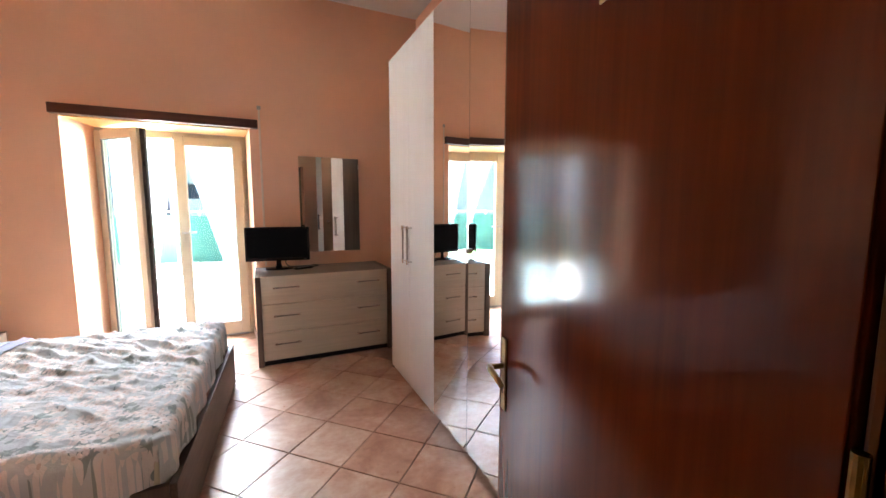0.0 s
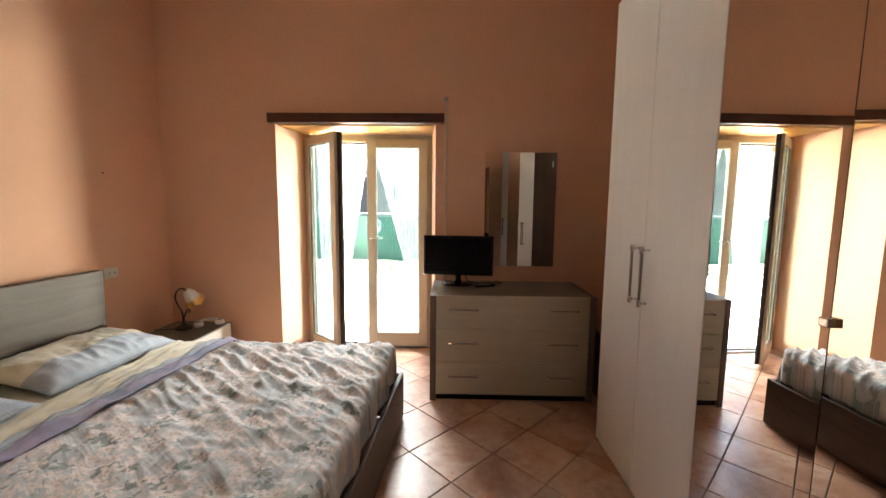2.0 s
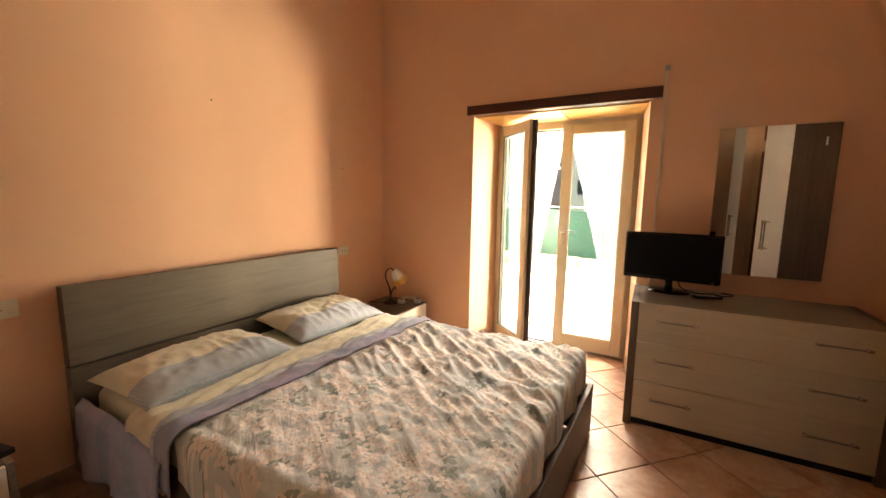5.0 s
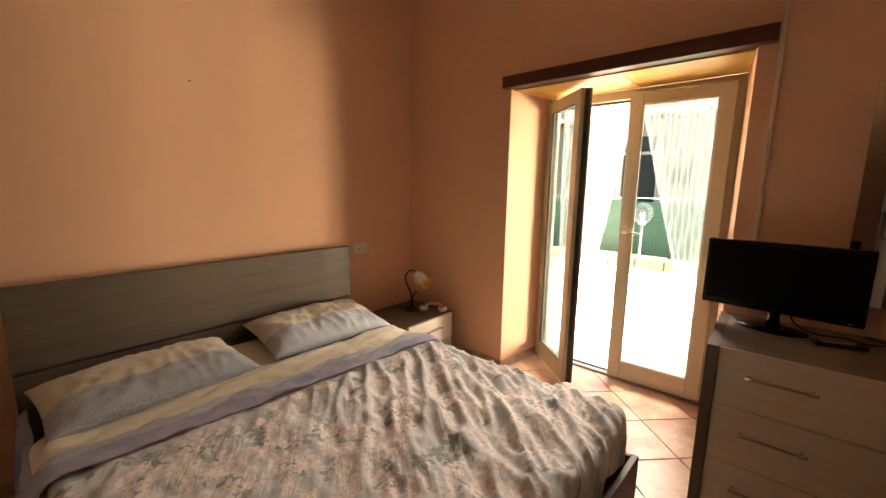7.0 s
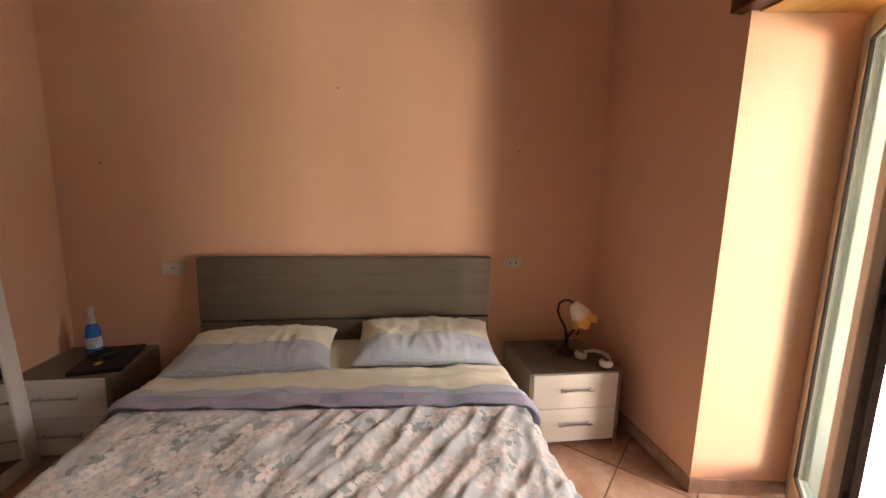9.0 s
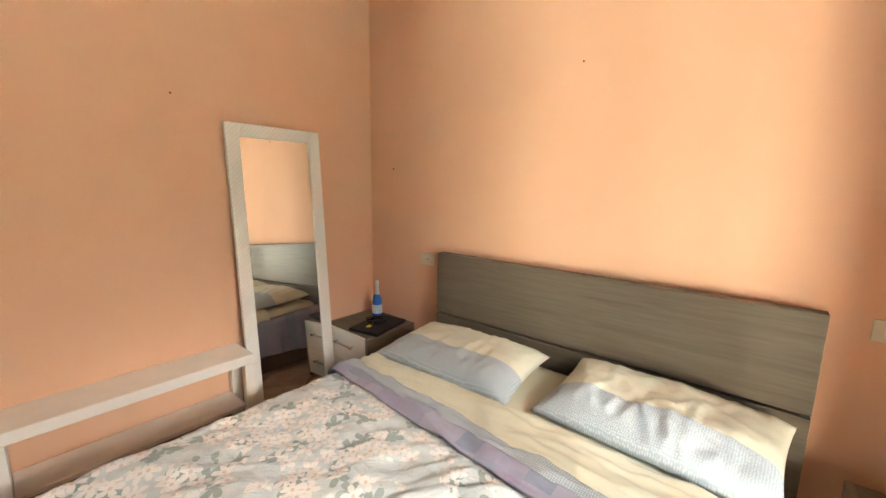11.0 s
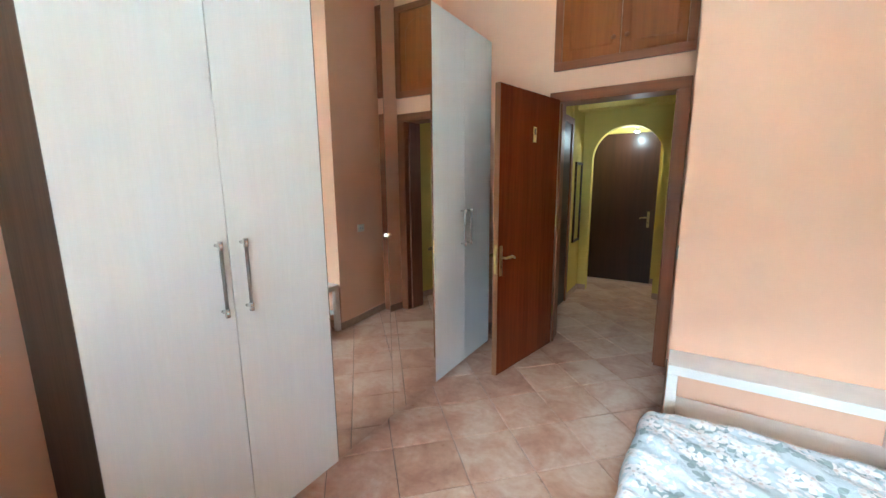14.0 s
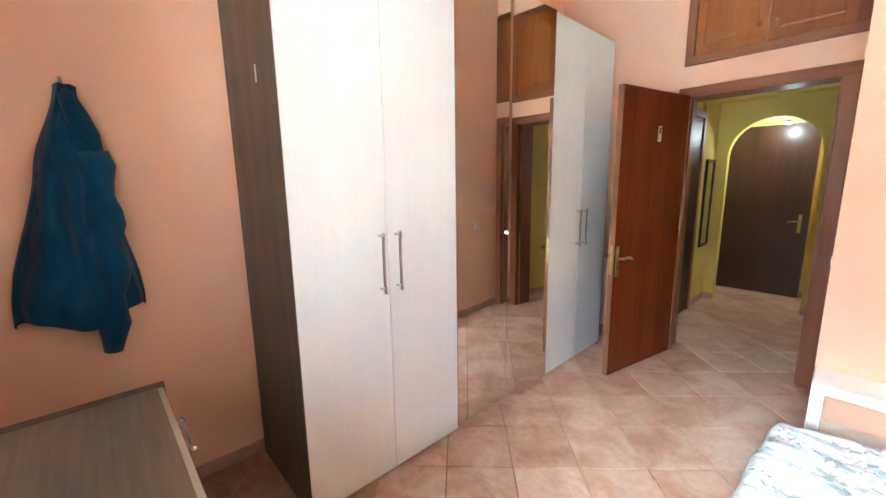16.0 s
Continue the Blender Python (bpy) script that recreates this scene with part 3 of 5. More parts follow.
# cupboard over the doorway
cup = thing("overdoor_cupboard", pose(0, S_DOOR, 2.305), "amber brown wooden cupboard doors set over the doorway", "cupboard")
cx0, cx1, ch = -0.172, 0.792, 0.88
part("frame_rail", a_box(cx0, cx1, -0.02, 0.026, 0, 0.062, 0.004), M_CASEX, cup)
part("frame_rail", a_box(cx0, cx1, -0.02, 0.026, ch - 0.062, ch, 0.004), M_CASEX, cup)
part("frame_stile", a_box(cx0, cx0 + 0.058, -0.02, 0.026, 0.062, ch - 0.062, 0.004), M_CASE, cup)
part("frame_stile", a_box(cx1 - 0.058, cx1, -0.02, 0.026, 0.062, ch - 0.062, 0.004), M_CASE, cup)
mid = (cx0 + cx1) / 2
for x0, x1, kx in ((cx0 + 0.060, mid - 0.002, mid - 0.045), (mid + 0.002, cx1 - 0.060, mid + 0.045)):
    d = part("cupboard_door", a_box(x0, x1, -0.008, 0.016, 0.064, ch - 0.064, 0.003), M_CUP, cup)
    pb = bmesh.new()
    w2 = (x1 - x0) / 2 - 0.055
    outline = [(-w2, 0.13), (w2, 0.13)] + [(w2 * math.cos(math.pi * k / 14), ch - 0.27 + 0.13 * math.sin(math.pi * k / 14)) for k in range(15)]
    for yy, inset in ((0.016, 0.0),):
        lo = [pb.verts.new(((x0 + x1) / 2 + px, 0.0165, pz)) for px, pz in outline]
        hi = [pb.verts.new(((x0 + x1) / 2 + px * 0.93, 0.021, 0.13 + 0.012 + (pz - 0.13) * 0.965)) for px, pz in outline]
        pb.faces.new(hi)
        for i in range(len(lo)):
            j = (i + 1) % len(lo)
            pb.faces.new((lo[i], lo[j], hi[j], hi[i]))
    part("raised_panel", pb, M_CUP, d)
    kb = bmesh.new()
    lathe(kb, [(0.006, 0), (0.006, 0.010), (0.014, 0.016), (0.016, 0.023), (0.010, 0.030), (0.0, 0.031)], 16)
    bmesh.ops.rotate(kb, verts=kb.verts, matrix=Matrix.Rotation(radians(-90), 3, "X"))
    bmesh.ops.translate(kb, verts=kb.verts, vec=(kx, 0.016, 0.175))
    part("knob", kb, M_CASE, d, "turned wooden knob", True)


def sash(name, m, width, height, handle, rebate):
    """One glazed leaf, hinge at the local origin, width along +x, room side towards -y."""
    s = thing(name, m, "cream framed glazed balcony door leaf" + (", standing ajar" if rebate else ", closed"), "balcony door", "balcony door leaves")
    s["kind"] = "structure"
    f, d = 0.082, 0.058
    part("stile", a_box(0, f, -d, 0, 0, height, 0.006, segs=3), M_PVC, s)
    part("stile", a_box(width - f, width, -d, 0, 0, height, 0.006, segs=3), M_PVC, s)
    part("top_rail", a_box(f, width - f, -d + 0.001, -0.001, height - f, height, 0.005), M_PVC, s)
    part("bottom_rail", a_box(f, width - f, -d + 0.001, -0.001, 0, 0.128, 0.005), M_PVC, s)
    bb = bmesh.new()
    for x0, x1, z0, z1 in ((f - 0.004, f + 0.008, 0.124, height - f + 0.004), (width - f - 0.008, width - f + 0.004, 0.124, height - f + 0.004)):
        box(bb, x0, x1, -d + 0.006, -d + 0.020, z0, z1, 0.003)
    for z0, z1 in ((0.124, 0.136), (height - f - 0.008, height - f + 0.004)):
        box(bb, f + 0.008, width - f - 0.008, -d + 0.006, -d + 0.020, z0, z1, 0.003)
    part("glazing_bead", bb, M_GASKET if rebate else M_PVC, s)
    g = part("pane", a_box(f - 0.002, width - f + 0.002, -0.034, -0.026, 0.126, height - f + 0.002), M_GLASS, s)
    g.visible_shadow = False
    part("edge_gasket", a_box(width, width + 0.009, -0.030, -0.002, 0.004, height - 0.004, 0.002), M_GASKET, s, "dark edge with rubber seal and locks")
    if rebate:
        part("edge_lip", a_box(width + 0.009, width + 0.022, -0.012, 0.010, 0.004, height - 0.004, 0.002), M_GASKET, s)
        for z in (0.35, 1.02, 1.7):
            part("lock_stud", a_box(width + 0.009, width + 0.015, -0.026, -0.014, z, z + 0.05, 0.002), M_MATTBLACK, s)
    if handle:
        hb = bmesh.new()
        box(hb, 0.024, 0.052, -d - 0.008, -d, 0.985, 1.115, 0.004)
        h = part("handle_plate", hb, M_PVC, s)
        hb = bmesh.new()
        tube(hb, [(0.038, -d - 0.006, 1.075), (0.038, -d - 0.045, 1.075)], 0.009)
        tube(hb, [(0.038, -d - 0.043, 1.075), (0.075, -d - 0.047, 1.076), (0.155, -d - 0.047, 1.078)], [0.010, 0.009, 0.008])
        part("handle_lever", hb, M_STEEL, h, "", True)
    return s


frame_e = thing("window_1", pose(0, WIN_Y, 0), "cream balcony door frame fixed in the wall recess", "window frame")
frame_e["kind"] = "structure"
part("window_frame", a_box(WIN_L, WIN_L + 0.060, 0, 0.075, 0, 2.10, 0.004), M_PVC, frame_e)
part("window_frame", a_box(WIN_R - 0.060, WIN_R, 0, 0.075, 0, 2.10, 0.004), M_PVC, frame_e)
part("window_frame", a_box(WIN_L + 0.060, WIN_R - 0.060, 0, 0.075, 2.035, 2.10, 0.004), M_PVC, frame_e)
part("frame_seal", a_box(WIN_L + 0.060, WIN_R - 0.060, 0.030, 0.050, 2.022, 2.035, 0.002), M_GASKET, frame_e)
part("threshold", a_box(WIN_L + 0.060, WIN_R - 0.060, -0.01, 0.075, 0, 0.022, 0.004), M_GREYMETAL, frame_e, "grey metal threshold strip")
part("threshold_track", a_box(WIN_L + 0.060, WIN_R - 0.060, 0.030, 0.045, 0.022, 0.032, 0.002), M_GASKET, frame_e)
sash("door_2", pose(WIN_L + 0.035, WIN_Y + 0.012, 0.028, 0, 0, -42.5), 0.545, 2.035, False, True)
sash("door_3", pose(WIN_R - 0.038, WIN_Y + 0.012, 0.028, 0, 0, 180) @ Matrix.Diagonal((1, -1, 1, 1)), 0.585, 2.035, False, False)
hs = thing("balcony_door_handle", pose(-0.465, WIN_Y - 0.046, 0.028), "nickel lever handle on the closed balcony door leaf", "door handle")
part("handle_plate", a_box(-0.014, 0.014, -0.008, 0, 1.0, 1.13, 0.004), M_PVC, hs)
b = bmesh.new()
tube(b, [(0, -0.006, 1.09), (0, -0.045, 1.09)], 0.009)
tube(b, [(0, -0.043, 1.09), (0.035, -0.047, 1.091), (0.115, -0.047, 1.092)], [0.010, 0.009, 0.008])
part("handle_lever", b, M_STEEL, hs, "", True)

# ---- wardrobe ----
WX, WY1, WD, WH = 1.218, 3.436, 0.4485, 2.53
WY0 = WY1 - 6 * WD
ward = thing("wardrobe", pose(WX, WY0, 0), "tall six-door wardrobe, white grained doors, two mirror doors, dark taupe sides", "wardrobe")
LY = WY1 - WY0
part("side_panel", a_box(0.004, 0.622, LY - 0.028, LY, 0, WH, 0.002), M_DARKTAUPE, ward, "dark taupe wood side panel")
part("side_panel", a_box(0.004, 0.622, 0, 0.028, 0, WH, 0.002), M_DARKTAUPE, ward, "dark taupe wood side panel")
part("top_panel", a_box(0.024, 0.622, 0.028, LY - 0.028, WH - 0.03, WH - 0.002), M_DARKTAUPE, ward)
part("plinth", a_box(0.05, 0.60, 0.028, LY - 0.028, 0, 0.05), M_DARKTAUPE, ward)
part("back_panel", a_box(0.60, 0.62, 0.028, LY - 0.028, 0.05, WH - 0.03), M_DARKTAUPE, ward)
part("carcass", a_box(0.045, 0.60, 0.03, LY - 0.03, 0.051, WH - 0.031), M_DARKTAUPE, ward)
part("side_mark", a_box(0.200, 0.212, LY, LY + 0.002, 1.865, 1.930), M_WPLASTIC, ward, "white cam cover strip on the side")


def wardrobe_handle(parent, y, z0, z1):
    b = bmesh.new()
    tube(b, [(-0.034, y, z0 + 0.03), (-0.034, y, z1 - 0.03)], 0.0065)
    h = part("handle", b, M_BAR, parent, "slim dark bar handle with chrome ends", True)
    for z in (z0, z1 - 0.032):
        b = bmesh.new()
        tube(b, [(-0.034, y, z), (-0.034, y, z + 0.032)], 0.009)
        tube(b, [(-0.034, y, z + 0.016), (0, y, z + 0.016)], 0.006)
        part("handle_end", b, M_CHROME, h, "polished chrome handle end", True)


for i in range(6):
    y1 = LY - i * WD - (0.0004 if i == 3 else 0.0015)
    y0 = LY - (i + 1) * WD + (0.0004 if i == 2 else 0.0015)
    if i in (2, 3):
        hx, turn = (y1, 0.0) if i == 2 else (y1, 2.4)
        hinge = part("mirror_door", a_box(0.004, 0.022, y0 - hx, y1 - hx, 0.032, WH - 0.004, 0.001), M_DARKTAUPE, ward, "full-height mirror door")
        hinge.matrix_basis = pose(0, hx, 0, 0, 0, -turn)
        mb = bmesh.new()
        # a sheet a little bowed, as thin mirror glass on chipboard is
        n = 16
        bow = -0.0026 if i == 2 else 0.0022
        cols = []
        for k in range(n + 1):
            u = k / n
            yy = y0 - hx + 0.001 + (y1 - y0 - 0.002) * u
            row = []
            for r in range(13):
                zz = 0.033 + (WH - 0.038) * r / 12
                xx = -0.0012 + bow * math.sin(math.pi * u) * 0.6 + 0.0016 * math.sin(math.pi * r / 12)
                row.append(mb.verts.new((xx, yy, zz)))
            cols.append(row)
        for a, c in zip(cols, cols[1:]):
            for r in range(12):
                mb.faces.new((a[r], c[r], c[r + 1], a[r + 1]))
        part("mirror", mb, M_TINTMIRROR, hinge, "", True)
    else:
        d = part("wardrobe_door", a_box(0, 0.022, y0, y1, 0.020, WH, 0.0015), M_WHITE, ward, "white grained door")
        hy = y0 + 0.045 if i in (0, 4) else y1 - 0.045
        wardrobe_handle(d, hy, 0.963, 1.243)
b = a_box(-0.018, 0.006, LY - 3 * WD - 0.013, LY - 3 * WD + 0.013, 1.137, 1.160, 0.003)
part("mirror_latch", b, M_CHROME, ward, "small chrome latch between the mirror doors")

# ---- chest of drawers ----
dr = thing("chest_of_drawers", pose(0.168, 3.872, 0), "beige chest of drawers with taupe sides and slim bar handles", "chest of drawers")
DW, DD, DZ = 1.186, 0.585, 0.788
part("side_panel", a_box(0, 0.042, 0, DD, 0, DZ, 0.002), M_DARKTAUPE, dr, "dark taupe side panel")
part("side_panel", a_box(DW - 0.042, DW, 0, DD, 0, DZ, 0.002), M_DARKTAUPE, dr, "dark taupe side panel")
part("top", a_box(0.042, DW - 0.042, 0.022, DD, DZ - 0.03, DZ - 0.001, 0.001), M_TAUPE, dr, "taupe grained top")
part("body", a_box(0.044, DW - 0.044, 0.035, DD - 0.01, 0.05, DZ - 0.032), M_DARKTAUPE, dr)
part("plinth", a_box(0.044, DW - 0.044, 0.03, 0.055, 0, 0.048), M_MATTBLACK, dr)
for k, (z0, z1) in enumerate(((0.048, 0.293), (0.297, 0.540), (0.544, 0.785))):
    d = part("drawer_front", a_box(0.044, DW - 0.044, 0.006, 0.028, z0, z1, 0.002), M_BEIGE, dr)
    for hx in (0.135, 0.845):
        zc = (z0 + z1) / 2 + 0.025
        b = bmesh.new()
        tube(b, [(hx + 0.02, -0.024, zc), (hx + 0.19, -0.024, zc)], 0.0055)
        h = part("handle", b, M_BAR, d, "slim bar handle", True)
        for xx in (hx, hx + 0.185):
            b = bmesh.new()
            tube(b, [(xx, -0.024, zc), (xx + 0.027, -0.024, zc)], 0.0075)
            tube(b, [(xx + 0.013, -0.024, zc), (xx + 0.013, 0.006, zc)], 0.005)
            part("handle_end", b, M_CHROME, h, "chrome handle end", True)

sb = thing("side_cabinet", pose(1.605, 4.060, 0), "small dark brown wooden cabinet between the chest and the wall", "cabinet")
part("body", a_box(-0.205, 0.205, -0.205, 0.205, 0.035, 0.516, 0.004), M_HALLDOOR, sb)
part("top", a_box(-0.222, 0.222, -0.225, 0.215, 0.516, 0.540, 0.006, segs=3), M_CASEX, sb, "brown wooden top board")
part("door", a_box(-0.195, 0.195, -0.221, -0.2055, 0.045, 0.506, 0.003), M_HALLDOOR, sb)
for fx in (-0.18, 0.14):
    for fy in (-0.18, 0.14):
        part("foot", a_box(fx, fx + 0.04, fy, fy + 0.04, 0, 0.035, 0.003), M_MATTBLACK, sb)

wm = thing("wall_mirror", pose(0.893, N - 0.001, 0.918), "frameless rectangular wall mirror above the chest of drawers", "mirror")
part("backing", a_box(-0.285, 0.285, -0.018, 0, 0.012, 0.948), M_MATTBLACK, wm)
part("mirror_glass", a_box(-0.298, 0.298, -0.023, -0.018, 0, 0.960, 0.0012), M_MIRROR, wm)

# ---- monitor ----
tv = thing("monitor", pose(0.372, 4.275, DZ, 0, 0, -6), "black flat monitor on a glossy stand on the chest", "monitor")
part("cabinet", a_box(-0.282, 0.282, -0.012, 0.030, 0.080, 0.400, 0.008, segs=3), M_BLACK, tv)
part("back_shell", a_box(-0.20, 0.20, 0.030, 0.052, 0.13, 0.35, 0.012), M_MATTBLACK, tv)
part("screen", a_box(-0.264, 0.264, -0.0135, -0.0115, 0.108, 0.384), M_SCREEN, tv)
part("power_mark", a_box(0.235, 0.247, -0.0145, -0.0125, 0.090, 0.094), M_STEEL, tv)
b = bmesh.new()
lathe(b, [(0.0, 0.002), (0.108, 0.002), (0.112, 0.006), (0.108, 0.011), (0.05, 0.017), (0.0, 0.018)], 32)
bmesh.ops.scale(b, verts=b.verts, vec=(1.15, 0.78, 1))
part("base", b, M_BLACK, tv, "", True)
b = bmesh.new()
tube(b, [(0, 0.012, 0.012), (0, 0.014, 0.05), (0, 0.016, 0.12)], [0.032, 0.022, 0.026])
part("neck", b, M_BLACK, tv, "", True)
for nm, pts, lab in (("power_cable", [(0.05, 0.05, 0.16), (0.06, 0.12, 0.03), (0.14, 0.06, 0.006), (0.24, 0.08, 0.006), (0.31, 0.05, 0.006), (0.36, 0.12, 0.006), (0.30, 0.165, 0.006)], "black cable lying behind the monitor"),):
    b = bmesh.new()
    cv = [Vector(p) for p in pts]
    fine = []
    for i in range(len(cv) - 1):
        for k in range(6):
            t = k / 6
            p0, p1, p2, p3 = cv[max(i - 1, 0)], cv[i], cv[i + 1], cv[min(i + 2, len(cv) - 1)]
            fine.append(0.5 * ((2 * p1) + (p2 - p0) * t + (2 * p0 - 5 * p1 + 4 * p2 - p3) * t * t + (3 * p1 - p0 - 3 * p2 + p3) * t ** 3))
    tube(b, fine + [cv[-1]], 0.004, 8)
    part(nm, b, M_MATTBLACK, tv, lab, True)
rc = thing("remote_control", pose(0.585, 4.20, DZ + 0.0, 0, 0, 20), "black remote control lying on the chest", "remote control")
part("body", a_box(-0.085, 0.085, -0.022, 0.022, 0.0, 0.018, 0.006), M_MATTBLACK, rc)
part("keypad", a_box(-0.06, 0.05, -0.014, 0.014, 0.018, 0.0195), M_GREYMETAL, rc)

# conduit beside the lintel
cd = thing("cable_conduit", pose(0.262, N, 0), "thin painted cable conduit running down the wall", "conduit")
part("conduit", a_box(-0.009, 0.009, -0.014, 0, 0.80, 2.315, 0.003), M_CABLE, cd)
part("junction_cap", a_box(-0.016, 0.016, -0.02, 0, 2.29, 2.325, 0.003), M_STEEL, cd, "small grey metal bracket")

# ---- bed ----
bed = thing("double_bed", pose(0, 0, 0), "double bed frame with a taupe wood headboard and dark box rails", "bed")
HY0, HY1 = 1.985, 3.722
part("headboard", a_box(-2.125, -2.066, HY0, HY1, 0.593, 0.967, 0.003), M_TAUPEY, bed, "taupe larch headboard panel")
part("headboard", a_box(-2.125, -2.066, HY0, HY1, 0.06, 0.582, 0.003), M_TAUPEY, bed, "taupe larch headboard panel")
part("headboard_groove", a_box(-2.12, -2.105, HY0 + 0.004, HY1 - 0.004, 0.5825, 0.5925), M_MATTBLACK, bed, "dark shadow groove")
part("side_rail", a_box(-2.066, -0.119, 2.030, 2.054, 0.012, 0.310, 0.003), M_DARKTAUPE, bed)
part("side_rail", a_box(-2.066, -0.0245, 3.626, 3.650, 0.012, 0.310, 0.003), M_DARKTAUPE, bed)
fb = bmesh.new()
prism(fb, [(-0.118, 2.030), (-0.092, 2.030), (0.004, 3.650), (-0.022, 3.650)], 0.012, 0.312)
bmesh.ops.bevel(fb, geom=fb.edges[:], offset=0.003, segments=2, profile=0.5, affect="EDGES")
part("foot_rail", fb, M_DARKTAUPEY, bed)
for x, y in ((-0.17, 2.09), (-0.10, 3.59), (-1.95, 2.09), (-1.95, 3.59)):
    b = bmesh.new()
    tube(b, [(x, y, 0), (x, y, 0.06)], 0.025)
    part("foot", b, M_CHROME, bed, "chrome foot", True)
part("slat_base", a_box(-2.05, -0.125, 2.056, 3.624, 0.20, 0.24), M_DARKTAUPE, bed)

mt = thing("mattress", pose(-1.095, 2.84, 0.24), "thick double mattress with a fitted cream sheet", "mattress")
part("mattress_body", a_box(-0.955, 0.965, -0.785, 0.785, 0, 0.235, 0.05, segs=4), M_CREAM, mt, "", True)

TOP = 0.482


def drape(x0, x1, y0, y1, top, drop_x, drop_y, amp, seed, skew=0.0, fold_fn=None):
    """Cloth over the mattress block: flat on top, rounded over the sides and hanging down."""
    R = 0.055

    def bend(s, lo, hi, drop):
        # arc length position to (offset, depth)
        ex = 0.0
        if s < lo:
            ex, sg, edge = lo - s, -1, lo
        elif s > hi:
            ex, sg, edge = s - hi, 1, hi
        else:
            return s, 0.0
        q = R * math.pi / 2
        if ex < q:
            a = ex / R
            return edge + sg * R * math.sin(a), R * (1 - math.cos(a))
        return edge + sg * R, R + (ex - q)

    x_far = x1

    def fn(u, v):
        x1 = x_far - 0.10 * (1 - v)
        sy = (y0 - drop_y) + (y1 - y0 + 2 * drop_y) * v
        xa = x0 + skew * (v - 0.5)
        sx = xa + (x1 + drop_x - xa) * u
        px, dzx = bend(sx, -9, x1 - R, drop_x)
        py, dzy = bend(sy, y0 + R, y1 - R, drop_y)
        z = top - max(dzx, dzy) - 0.35 * min(dzx, dzy)
        ax, ay, cr = px - (x1 - 0.13), abs(py - (y0 + y1) / 2) - ((y1 - y0) / 2 - 0.13), 0.13
        if ax > 0 and ay > 0 and math.hypot(ax, ay) > cr:
            k = cr / math.hypot(ax, ay)
            px = x1 - 0.13 + ax * k
            py = (y0 + y1) / 2 + math.copysign((y1 - y0) / 2 - 0.13 + ay * k, py - (y0 + y1) / 2)
        wob = fold_fn(px, py, u, v) if fold_fn else 0.0
        nse = amp * fbm(px * 4.2 + seed, py * 5.5, seed)
        hang = smoothstep(0.0, 0.12, max(dzx, dzy))
        off = (wob + nse)
        px += hang * (0.012 * math.sin(py * 21 + seed) + 0.5 * nse) * (1 if dzx > dzy else 0)
        py += hang * (0.014 * math.sin(px * 17 + seed) + 0.5 * nse) * (1 if dzy >= dzx else 0) * (1 if py > (y0 + y1) / 2 else -1)
        return (px, py, z + off * (1 - 0.6 * hang))

    return fn


def quilt_folds(px, py, u, v):
    # puckers that run from the turned-down edge towards the window corner
    a = px * 0.80 - py * 0.60
    d = px * 0.60 + py * 0.80
    g = 0.25 + 0.75 * smoothstep(2.30, 3.10, py + 0.20 * px)
    n1 = noise.noise(Vector((d * 11.0, a * 2.6, 3.0)))
    n2 = noise.noise(Vector((d * 22.0 + 0.8 * n1, a * 5.5, 8.0)))
    ridge = (1 - abs(n1)) ** 4 * 0.030 + (1 - abs(n2)) ** 3 * 0.017
    channel = -0.004 * (abs(math.sin(px * 17.5)) < 0.10) - 0.003 * (abs(math.sin(py * 15.0)) < 0.10)
    return (g * (ridge - 0.008) + channel * (1 - 0.5 * g)) * smoothstep(0.0, 0.06, u)


qt = thing("quilt", pose(0, 0, 0), "crumpled pale grey blue quilt with white flowers and sage leaves", "quilt")
fn = drape(-1.225, -0.020, 2.015, 3.650, TOP + 0.026, 0.17, 0.19, 0.016, 2.0, 0.16, quilt_folds)
part("quilt_top", grid_mesh(150, 190, fn), M_FLORAL, qt, "", True)
sol = qt.children[0].modifiers.new("thick", "SOLIDIFY")
sol.thickness, sol.offset = 0.014, -1


def band(name, label, mat, x0, x1, top, skew, seed, ncol, amp, parent):
    R = 0.05 + (top - TOP) * 0.6

    def fn(u, v):
        y = 1.76 + 2.16 * v
        xa, xb = x0 + skew * (v - 0.5), x1 + skew * (v - 0.5)
        x = xa + (xb - xa) * u + 0.014 * fbm(v * 6, seed, u)
        ed = max(0.0, abs(y - 2.84) - 0.785)
        sg = 1 if y > 2.84 else -1
        z = top
        if ed > 0:
            q = R * math.pi / 2
            if ed < q:
                y, z = 2.84 + sg * (0.785 + R * math.sin(ed / R)), top - R * (1 - math.cos(ed / R))
            else:
                y, z = 2.84 + sg * (0.785 + R), top - R - (ed - q)
        n1 = noise.noise(Vector((x * 16.0 + 0.9 * math.sin(y * 3 + seed), y * 3.4, seed)))
        z += amp * fbm(x * 9 + seed, y * 5, seed) + 0.012 * math.sin(math.pi * u) + amp * 0.7 * ((1 - abs(n1)) ** 4 - 0.3)
        return (x, y, z)

    p = part(name, grid_mesh(ncol, 170, fn), mat, parent, label, True)
    s = p.modifiers.new("thick", "SOLIDIFY")
    s.thickness, s.offset = 0.008, -1


